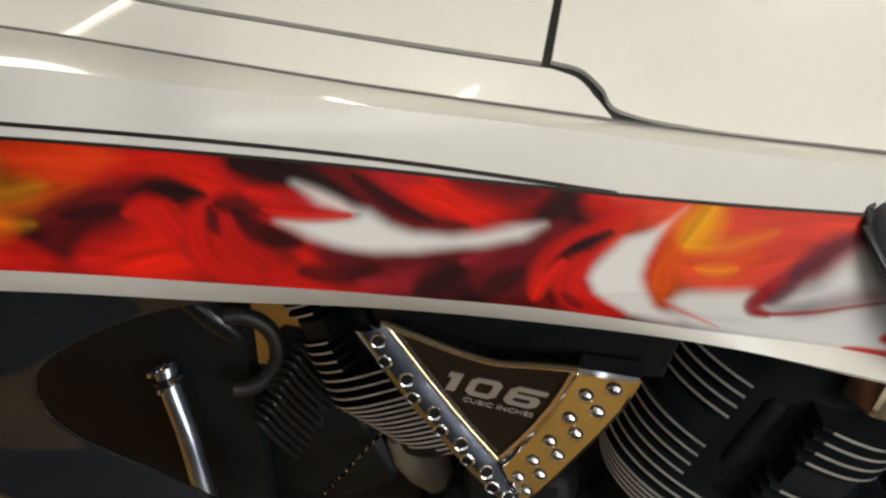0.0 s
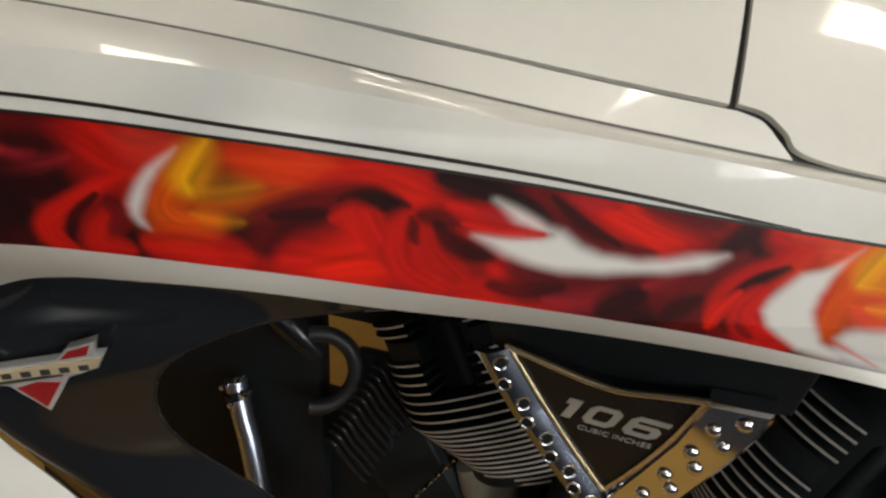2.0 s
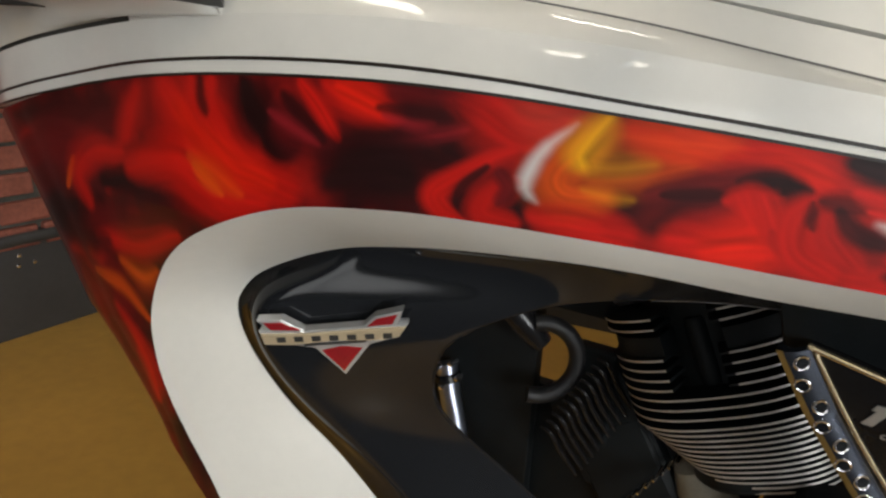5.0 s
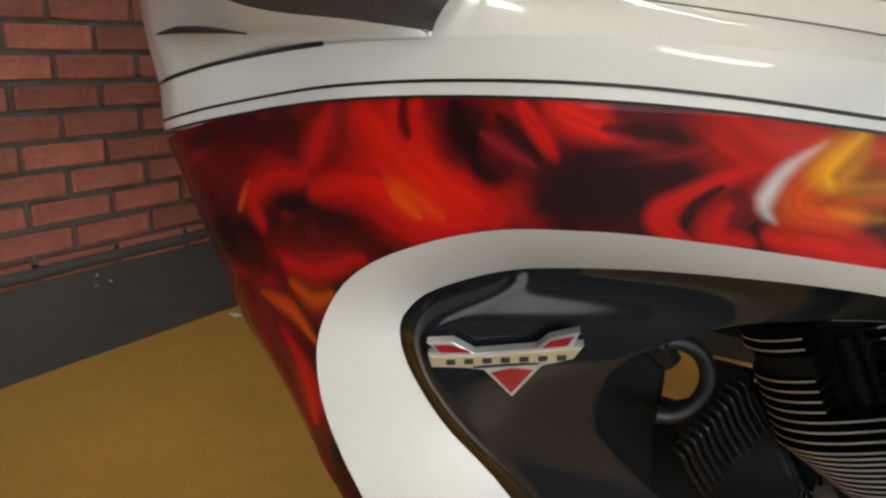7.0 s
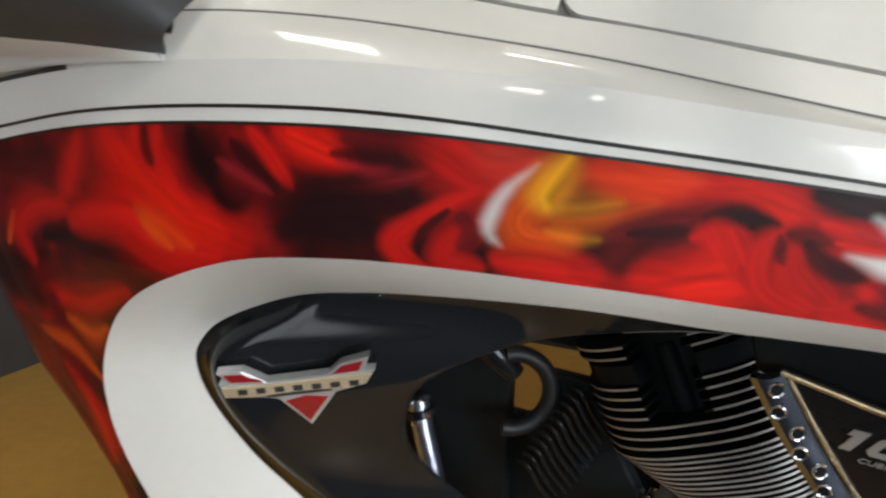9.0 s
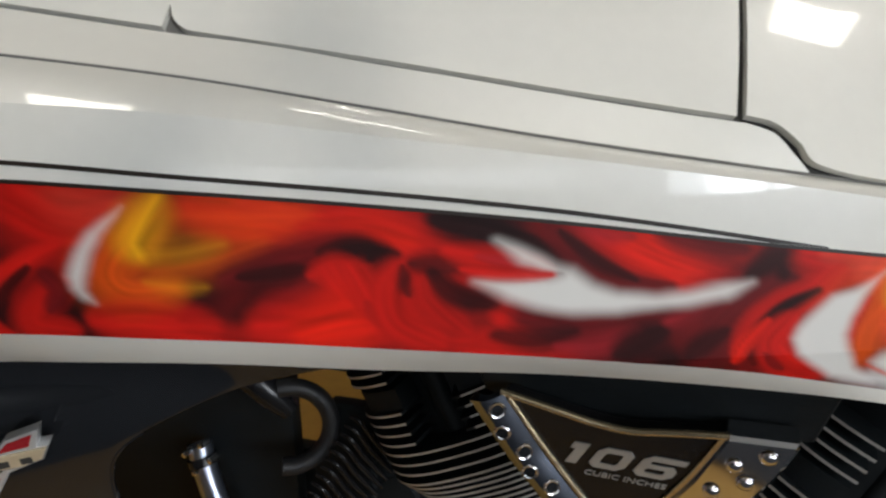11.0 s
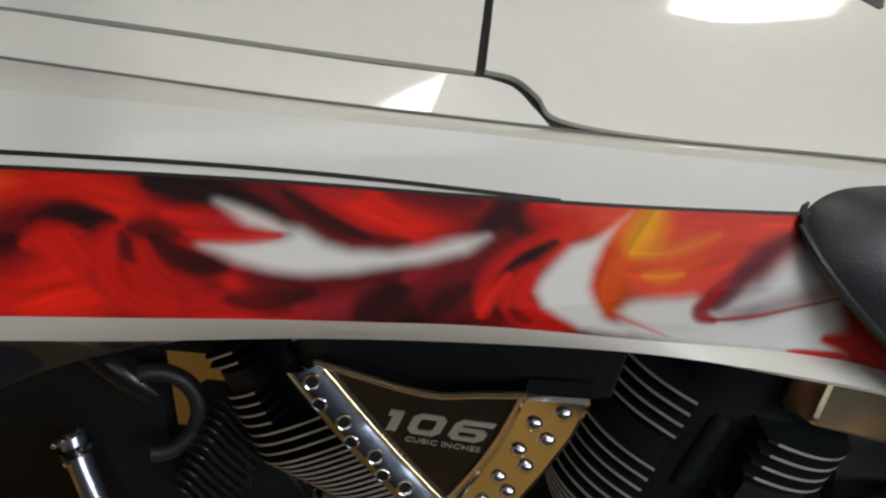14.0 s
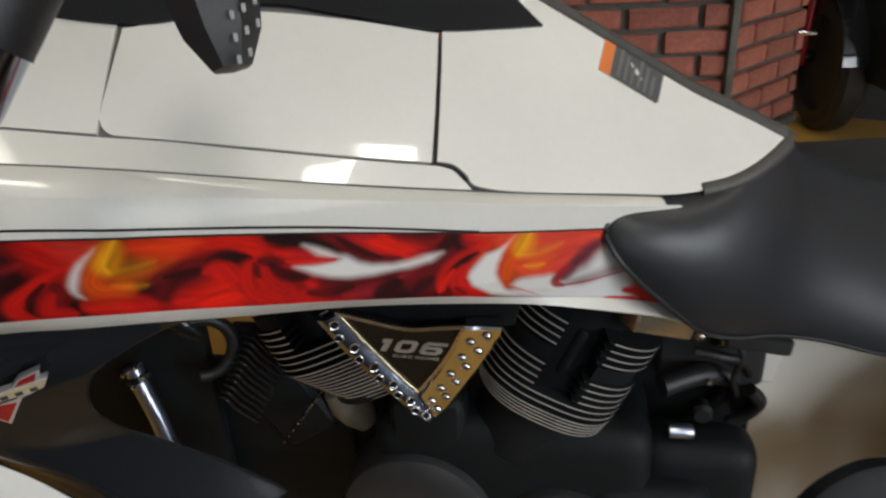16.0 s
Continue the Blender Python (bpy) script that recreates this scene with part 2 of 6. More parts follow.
def box(name, size, m, bevel=0.004, segs=2):
    bm = bmesh.new()
    bmesh.ops.create_cube(bm, size=1.0, matrix=Matrix.Diagonal((*size, 1)))
    if bevel:
        bmesh.ops.bevel(bm, geom=bm.edges[:], offset=bevel, segments=segs, affect="EDGES", profile=0.6)
    bmesh.ops.transform(bm, matrix=m, verts=bm.verts[:])
    me = bpy.data.meshes.new(name)
    bm.to_mesh(me)
    bm.free()
    me.shade_smooth()
    me.set_sharp_from_angle(angle=radians(35))
    return me


def prism(name, outline, place, lo, hi, bevel=0.0):
    """A plate: outline pairs (a, b), put into space by place(a, b, depth), from depth lo to hi, the front edge bevelled."""
    o = np.array(outline, float)
    k = len(o)
    c = o.mean(0)
    rings = [(o, lo), (o, hi - bevel)]
    if bevel:
        d1 = np.roll(o, -1, 0) - o
        d0 = o - np.roll(o, 1, 0)
        nn = np.stack([d0[:, 1] / np.linalg.norm(d0, axis=1) + d1[:, 1] / np.linalg.norm(d1, axis=1), -d0[:, 0] / np.linalg.norm(d0, axis=1) - d1[:, 0] / np.linalg.norm(d1, axis=1)], 1)
        nn /= np.linalg.norm(nn, axis=1, keepdims=True) + 1e-9
        area = 0.5 * np.sum(o[:, 0] * np.roll(o[:, 1], -1) - o[:, 1] * np.roll(o[:, 0], -1))
        rings.append((o - nn * bevel * np.sign(area), hi))
    verts = [place(a, b, d) for ring, d in rings for a, b in ring]
    n = len(rings)
    faces = [(i * k + j, i * k + (j + 1) % k, (i + 1) * k + (j + 1) % k, (i + 1) * k + j) for i in range(n - 1) for j in range(k)]
    faces += [tuple(range(k)), tuple(range((n - 1) * k, n * k))]
    return mesh(name, verts, faces, 30)


def letters(name, text, size, thick, place, width=None):
    """Raised lettering of a given cap height (and width), laid into place(a, b, depth)."""
    cu = bpy.data.curves.new(name, "FONT")
    cu.body, cu.size, cu.extrude, cu.resolution_u = text, 1.0, 0.01, 3
    ob = new(name, cu)
    me = bpy.data.meshes.new_from_object(ob.evaluated_get(bpy.context.evaluated_depsgraph_get()))
    bpy.data.objects.remove(ob)
    bpy.data.curves.remove(cu)
    co = np.array([v.co[:] for v in me.vertices])
    lo, hi = co.min(0), co.max(0)
    co = (co - lo) / (hi - lo)
    h = size
    w = width or h * (hi[0] - lo[0]) / (hi[1] - lo[1])
    for v, c in zip(me.vertices, co):
        v.co = place(c[0] * w + 0.18 * c[1] * h, c[1] * h, c[2] * thick)
    me.name = name
    return me

# ---- the room ----
def plane_box(name, lo, hi, mat, label="", bevel=0.0):
    lo, hi = Vector(lo), Vector(hi)
    ob = part(name, box(name, hi - lo, Matrix.Translation((lo + hi) / 2), bevel), mat, None)
    return tagged(ob, label, kind="structure")


plane_box("floor", (-6, -5, -0.05), (7, 7, 0), FLOOR, "ochre sealed showroom floor")
# added unseen matting: keeps the ochre floor out of the cowl's reflections
MAT_EDGE = 0.06
plane_box("matting", (-6, -4.5, 0.0), (7, MAT_EDGE, 0.006), CARPET, "unseen charcoal matting, added to darken what the black parts reflect")
plane_box("ceiling", (-6, -5, 3.0), (7, 7, 3.1), CEIL, "off-white ceiling")
plane_box("wall_west", (-6.1, -5, 0), (-6, 7, 3.0), PLASTER, "warm plaster wall")
plane_box("wall_east", (7, -5, 0), (7.1, 7, 3.0), PLASTER, "warm plaster wall")
plane_box("wall_north", (-6, 7, 0), (7, 7.1, 3.0), PLASTER, "warm plaster wall")


def window_wall():
    """The unseen wall behind the camera, its dimness put into the colour, with openings that go through it."""
    wall = thing("wall_south", (0.5, -4.5, 0), "unseen wall with daylit windows, coloured dark for the cowl's reflections", "wall", kind="structure")
    cursor = -6.0
    for wx, ww, z0, z1, _, _ in sorted(WINDOWS):
        a, b = wx - ww / 2, wx + ww / 2
        part("wall_panel", box("wall_panel", (a - cursor, 0.2, 3.0), Matrix.Translation(((a + cursor) / 2, -4.6, 1.5)), 0), SHOP_WALL, wall)
        part("sill_wall", box("sill_wall", (ww, 0.2, z0), Matrix.Translation((wx, -4.6, z0 / 2)), 0), SHOP_WALL, wall)
        part("lintel", box("lintel", (ww, 0.2, 3.0 - z1), Matrix.Translation((wx, -4.6, (3 + z1) / 2)), 0), SHOP_WALL, wall)
        cursor = b
    part("wall_panel", box("wall_panel", (7.0 - cursor, 0.2, 3.0), Matrix.Translation(((7.0 + cursor) / 2, -4.6, 1.5)), 0), SHOP_WALL, wall)
    for n, (wx, ww, z0, z1, _, shine) in enumerate(WINDOWS):
        win = thing(f"window_{n + 1}", (wx, -4.6, z0), "dark-framed shop window, bright with daylight; the second one is added for reflections", "window", kind="structure")
        bars = [(-ww / 2, -ww / 2 + 0.06, z0, z1), (ww / 2 - 0.06, ww / 2, z0, z1), (-ww / 2, ww / 2, z0, z0 + 0.06), (-ww / 2, ww / 2, z1 - 0.06, z1)]
        for a, b, c, d in bars + [(q - 0.03, q + 0.03, z0, z1) for q in np.arange(-ww / 2 + 1.0, ww / 2 - 0.5, 1.0)]:
            part("window_frame", box("window_frame", (b - a, 0.06, d - c), Matrix.Translation((wx + (a + b) / 2, -4.62, (c + d) / 2)), 0.004), WINDOW_FRAME, win)
        sky = part("backdrop", box("backdrop", (ww + 0.6, 0.02, z1 - z0 + 0.5), Matrix.Translation((wx, -5.0, (z0 + z1) / 2)), 0), glow("bright_daylight", (0.9, 0.95, 1.0), shine), None)
        tagged(sky, "pale bright daylight outside the window", kind="structure")


window_wall()


def ceiling_fixture(lx, ly, long, deep):
    t = thing("ceiling_light", (lx, ly, 2.95), "long white ceiling light with a lit diffuser", "lamp", "ceiling lights")
    part("housing", box("housing", (long + 0.11, deep + 0.08, 0.05), Matrix.Translation((lx, ly, 2.975)), 0.006), CEIL, t)
    part("diffuser", box("diffuser", (long + 0.05, deep + 0.02, 0.012), Matrix.Translation((lx, ly, 2.944)), 0.004), TUBE_GLOW, t, "glowing diffuser")


for lx, ly, _, long, deep in CEILING_LIGHTS:
    ceiling_fixture(lx, ly, long, deep)


def brick_wall(name, origin, along, length, shift, height, base, label, first=0):
    """A brick-faced wall from origin, running along a heading, over a charcoal base with a rolled top."""
    ax = Vector((math.cos(along), math.sin(along), 0))
    nx = Vector((ax.y, -ax.x, 0))               # towards the room
    m = Matrix.Translation(origin) @ Matrix.Rotation(along, 4, "Z")
    wall = thing(name, origin, label, "wall", kind="structure")
    part("mortar_bed", box("mortar_bed", (length, 0.12, height - base), m @ Matrix.Translation((length / 2, 0.068, (height + base) / 2)), 0), MORTAR, wall)
    part("base_panel", box("base_panel", (length, 0.13, base - 0.012), m @ Matrix.Translation((length / 2, 0.06, (base - 0.012) / 2)), 0.002), BASEBOARD, wall, "charcoal base panel")
    part("base_rail", tube("base_rail", [m @ Vector((0, -0.008, base - 0.016)), m @ Vector((length / 2, -0.008, base - 0.016)), m @ Vector((length, -0.008, base - 0.016))], 0.016, 10, 6), BASEBOARD, wall, "rounded charcoal rail")
    return wall, m


BRICK_W, BRICK_H, COURSE, MODULE = 0.187, 0.0525, 0.0667, 0.203


def lay_bricks(wall, m, length, base, courses, shift, seed):
    """Bricks in running bond, proud of the mortar and slightly uneven."""
    rng = random.Random(seed)
    kinds = []
    for k in range(5):
        bm = bmesh.new()
        bmesh.ops.create_cube(bm, size=1.0, matrix=Matrix.Diagonal((BRICK_W + rng.uniform(-0.003, 0.002), 0.02, BRICK_H + rng.uniform(-0.002, 0.002), 1)))
        bmesh.ops.bevel(bm, geom=[e for e in bm.edges if e.verts[0].co.y < 0 or e.verts[1].co.y < 0], offset=0.004, segments=1, affect="EDGES")
        for v in bm.verts:
            v.co += Vector((rng.uniform(-1, 1), 0.4 * rng.uniform(-1, 1), rng.uniform(-1, 1))) * 0.0024
        me = bpy.data.meshes.new("brick")
        bm.to_mesh(me)
        bm.free()
        me.materials.append(BRICK)
        kinds.append(me)
    for c in range(courses):
        z = base + 0.004 + COURSE * (c + 0.5)
        x = -MODULE + shift + (0.5 * MODULE if c % 2 else 0)
        while x - BRICK_W / 2 < length - 0.02:
            lo, hi = max(x - BRICK_W / 2, 0.004), min(x + BRICK_W / 2, length - 0.004)
            if hi - lo > 0.02:
                ob = part("brick", kinds[rng.randrange(5)], None, wall)
                ob.matrix_basis = m @ Matrix.Translation(((lo + hi) / 2, rng.uniform(-0.0015, 0.0015), z)) @ Matrix.Rotation(rng.uniform(-0.006, 0.006), 4, "Y") @ Matrix.Diagonal(((hi - lo) / BRICK_W, 1, 1, 1))
            x += MODULE


# ---- the motorcycle: side surface ----
BIKE = thing("motorcycle", (0.12, 0.60, 0.0), "pearl-white touring motorcycle with a red flame stripe", "motorcycle")

plan = spline([-0.634, -0.631, -0.621, -0.599, -0.565, -0.511, -0.42, -0.34, -0.26, -0.18, -0.1, 0.0, 0.1, 0.2, 0.3, 0.36],
              [0.48, 0.452, 0.419, 0.394, 0.379, 0.365, 0.336, 0.317, 0.309, 0.306, 0.310, 0.315, 0.3215, 0.330, 0.339, 0.347])


def side_y(x, z):
    """The fairing's outer surface: it narrows towards the ground at the front."""
    w = np.clip((-0.36 - x) / 0.2, 0, 1)
    w = w * w * (3 - 2 * w)
    back = (0.42 * np.clip(0.735 - z, 0, 1) + 0.35 * np.clip(0.585 - z, 0, 1)) * w
    lean = 0.0 + 0.10 * np.clip(z - 0.775, 0, 1) + 0.25 * np.clip(0.69 - z, 0, 0.2) * (1 - w)
    return plan(np.maximum(x - back, -0.634)) + lean


decal_top = spline([-0.634, -0.55, -0.5, -0.45, -0.4, -0.34, -0.28, -0.22, -0.15, -0.08, 0.0, 0.08, 0.16, 0.24, 0.30, 0.36],
                   [0.727, 0.7485, 0.7590, 0.7680, 0.7738, 0.7777, 0.7787, 0.7764, 0.7703, 0.7631, 0.7537, 0.7424, 0.7319, 0.7230, 0.7164, 0.710])
crease_z = spline([-0.634, -0.54, -0.46, -0.4, -0.34, -0.28, -0.22, -0.15, -0.08, 0.0, 0.08, 0.16, 0.24, 0.30, 0.36],
                  [0.762, 0.786, 0.7995, 0.8059, 0.8093, 0.8096, 0.8064, 0.8002, 0.7909, 0.7802, 0.7686, 0.7556, 0.7435, 0.735, 0.727])
crease_in = spline([-0.634, -0.4, -0.34, -0.28, -0.22, -0.15, -0.08, 0.0, 0.08, 0.16, 0.36], [0.0, 0.0005, 0.0015, 0.0025, 0.0033, 0.0034, 0.0028, 0.0018, 0.001, 0.0002, 0.0])
# the stripe's lower edge runs along the panel and turns down round the opening
EDGE = [(0.352, 0.5955), (0.30, 0.6284), (0.24, 0.6491), (0.16, 0.6661), (0.08, 0.6829), (0.0, 0.6933), (-0.08, 0.7010), (-0.15, 0.7075), (-0.22, 0.7115), (-0.28, 0.7110), (-0.34, 0.7032),
        (-0.400, 0.6790), (-0.4425, 0.6462), (-0.4700, 0.6000), (-0.4770, 0.550), (-0.4685, 0.497), (-0.450, 0.454), (-0.410, 0.378), (-0.354, 0.285)]
INNER = [(0.347, 0.3566, 0.5934), (0.30, 0.342, 0.6202), (0.24, 0.333, 0.6405), (0.16, 0.3335, 0.658), (0.08, 0.3375, 0.667), (0.0, 0.3395, 0.6735), (-0.08, 0.331, 0.681), (-0.15, 0.321, 0.690),
         (-0.22, 0.332, 0.687), (-0.28, 0.363, 0.674), (-0.34, 0.398, 0.6545), (-0.392, 0.405, 0.632), (-0.413, 0.405, 0.614), (-0.420, 0.406, 0.594), (-0.413, 0.412, 0.560),
         (-0.388, 0.425, 0.510), (-0.342, 0.432, 0.460), (-0.282, 0.435, 0.385), (-0.222, 0.438, 0.30)]
OUTER = [(0.352, 0), (0.30, 0), (0.24, 0), (0.16, 0), (0.08, 0), (0.0, 0), (-0.08, 0), (-0.15, 0), (-0.22, 0), (-0.28, 0), (-0.345, 0),
         (-0.43, 0), (-0.53, 0), (-0.6325, 0.712), (-0.607, 0.650), (-0.566, 0.575), (-0.512, 0.505), (-0.437, 0.398), (-0.376, 0.283)]


def outer_line(n, top):
    """The upper or front boundary that faces the stripe's lower edge."""
    pts = [(x, float(top(x)) if z == 0 else z) for x, z in OUTER]
    return knots(pts, n)


def side_grid(nu, nv, top):
    e, o = knots(EDGE, nu), outer_line(nu, top)
    v = np.linspace(0, 1, nv)[None, :, None]
    q = e[:, None] * (1 - v) + o[:, None] * v
    return np.stack([q[..., 0], side_y(q[..., 0], q[..., 1]), q[..., 1]], -1)


part("side_panel", shell("side_panel", side_grid(260, 26, lambda x: decal_top(x)), 0.003), PAINT, BIKE, "pearl-white side fairing panel")

# the white band above the stripe, up to the crease
xs = np.linspace(0.30, -0.6325, 150)
v = np.linspace(0, 1, 9)[None, :]
zz = decal_top(xs)[:, None] * (1 - v) + crease_z(xs)[:, None] * v
xx = np.repeat(xs[:, None], 9, 1)
part("upper_band", shell("upper_band", np.stack([xx, side_y(xx, zz) + crease_in(xx) * v ** 2, zz], -1), 0.003), PAINT, BIKE, "pearl-white band above the stripe")

# the rolled white flange round the opening
e, i3 = knots(EDGE, 260), knots(INNER, 260)
e3 = np.stack([e[:, 0], side_y(e[:, 0], e[:, 1]), e[:, 1]], -1)
w = np.linspace(0, 1, 9)[None, :, None]
bow = np.sin(np.pi * w) * np.array([0, -0.04, 0]) * np.linalg.norm(i3 - e3, axis=1)[:, None, None]
part("opening_flange", shell("opening_flange", e3[:, None] * (1 - w) + i3[:, None] * w + bow, 0.003), PAINT_SOFT, BIKE, "pearl-white rolled edge of the fairing opening")


# ---- flame print ----
def value_noise(x, y, seed):
    rng = np.random.RandomState(seed)
    g = rng.rand(64, 64)
    xi, yi = np.floor(x).astype(int), np.floor(y).astype(int)
    u, w = x - xi, y - yi
    u, w = u * u * (3 - 2 * u), w * w * (3 - 2 * w)
    q = lambda a, b: g[a % 64, b % 64]  # noqa: E731
    return (q(xi, yi) * (1 - u) + q(xi + 1, yi) * u) * (1 - w) + (q(xi, yi + 1) * (1 - u) + q(xi + 1, yi + 1) * u) * w


def fractal(x, y, seed, octaves=4):
    total, amp, norm = 0, 1.0, 0
    for o in range(octaves):
        total = total + amp * value_noise(x * 2 ** o, y * 2 ** o, seed + o)
        norm += amp
        amp *= 0.5
    return total / norm


class Print:
    """Colours laid over the stripe in soft strokes; a is metres along, b the height in stripe widths."""

    def __init__(self, a, b):
        q1, q2 = fractal(a * 15, b * 0.9, 11, 3) - 0.5, fractal(a * 15 + 7, b * 0.9 + 2, 31, 3) - 0.5
        self.a, self.b = (a + 0.010 * q1) / 0.066, b + 0.10 * q2
        n = fractal(a * 17 + 3.0 * q1 + 4, b * 1.0 + 2.4 * q2, 51, 3)
        n2 = fractal(a * 46 + 5.0 * q2 + 9, b * 2.6 + 4.0 * q1 + 3, 71, 3)
        self.wisp = 0.7 * n + 0.3 * n2 - 0.5
        k = np.clip((0.7 * n + 0.3 * n2 - 0.36) / 0.46, 0, 1)[..., None]
        dark, mid, hot = np.array([0.020, 0.004, 0.004]), np.array([0.15, 0.006, 0.006]), np.array([0.42, 0.012, 0.007])
        self.c = np.where(k < 0.5, dark + (mid - dark) * (k / 0.5), mid + (hot - mid) * ((k - 0.5) / 0.5))

    def stroke(self, color, width, pts, soft=1.0, strength=1.0):
        """One brush stroke, tapered at both ends, with fine streaks that run along it; width in stripe widths."""
        p = knots([(x / 0.066, y) for x, y in pts], 20)
        reach = width * 2.2 + 0.1
        near = (self.a > p[:, 0].min() - reach) & (self.a < p[:, 0].max() + reach) & (self.b > p[:, 1].min() - reach) & (self.b < p[:, 1].max() + reach)
        a, b, wisp = self.a[near], self.b[near], self.wisp[near]
        best, along, across = np.full(a.shape, 9.0), np.zeros(a.shape), np.zeros(a.shape)
        run = 0.0
        for i in range(len(p) - 1):
            d = p[i + 1] - p[i]
            size = math.hypot(*d) + 1e-9
            u = np.clip(((a - p[i, 0]) * d[0] + (b - p[i, 1]) * d[1]) / size ** 2, 0, 1)
            taper = 0.30 + 0.70 * np.sin(np.pi * (i + u + 0.8) / (len(p) + 0.6)) ** 0.8
            off = np.hypot(a - p[i, 0] - u * d[0], b - p[i, 1] - u * d[1]) / (width * taper)
            side = ((a - p[i, 0]) * d[1] - (b - p[i, 1]) * d[0]) / size
            m = off < best
            best, along, across = np.where(m, off, best), np.where(m, run + u * size, along), np.where(m, side, across)
            run += size
        streak = fractal(along * 1.3 + 7 * pts[0][0], across / width * 2.2 + 31 * pts[0][1], 131, 3) - 0.5
        fine = fractal(along * 1.8 + 3 * pts[0][0], across * 16 + 17, 151, 2) - 0.5
        best = best + 0.35 * wisp + 0.55 * streak
        m = np.clip((1 + 0.45 * soft - best) / (1.15 * soft), 0, 1)
        m = (m * m * (3 - 2 * m) * strength)[..., None]
        tone = np.clip(1 + 0.7 * streak + 0.6 * fine, 0.5, 1.35)[..., None]
        self.c[near] = self.c[near] * (1 - m) + np.array(color) * tone * m

    def patch(self, color, pts, soft=0.12, strength=1.0):
        """A closed shape with blurred edges."""
        a, b = self.a, self.b
        p = np.array([(x / 0.066, y) for x, y in pts])
        best, inside = np.full(a.shape, 9.0), np.zeros(a.shape, bool)
        for u, v in zip(p, np.roll(p, -1, 0)):
            d = v - u
            t = np.clip(((a - u[0]) * d[0] + (b - u[1]) * d[1]) / (d @ d + 1e-9), 0, 1)
            best = np.minimum(best, np.hypot(a - u[0] - t * d[0], b - u[1] - t * d[1]))
            cross = (u[1] > b) != (v[1] > b)
            inside ^= cross & (a < u[0] + (b - u[1]) / (d[1] if d[1] else 1e-9) * d[0])
        m = np.clip(0.45 + (np.where(inside, best, -best) + 0.08 * self.wisp) / soft, 0, 1)
        m = (m * m * (3 - 2 * m) * strength)[..., None]
        self.c = self.c * (1 - m) + np.array(color) * m


WHITE, WHITEB = (0.72, 0.70, 0.66), (0.70, 0.69, 0.67)
# CORAL is the red with a pale reflected haze mixed in
YELLOW, ORANGE, HOT, CORAL = (0.74, 0.36, 0.008), (0.72, 0.085, 0.006), (0.68, 0.015, 0.005), (0.68, 0.055, 0.030)
RED, CRIMSON, DEEP, DARK, PURPLE = (0.52, 0.010, 0.006), (0.30, 0.014, 0.020), (0.115, 0.006, 0.007), (0.016, 0.004, 0.004), (0.10, 0.022, 0.036)


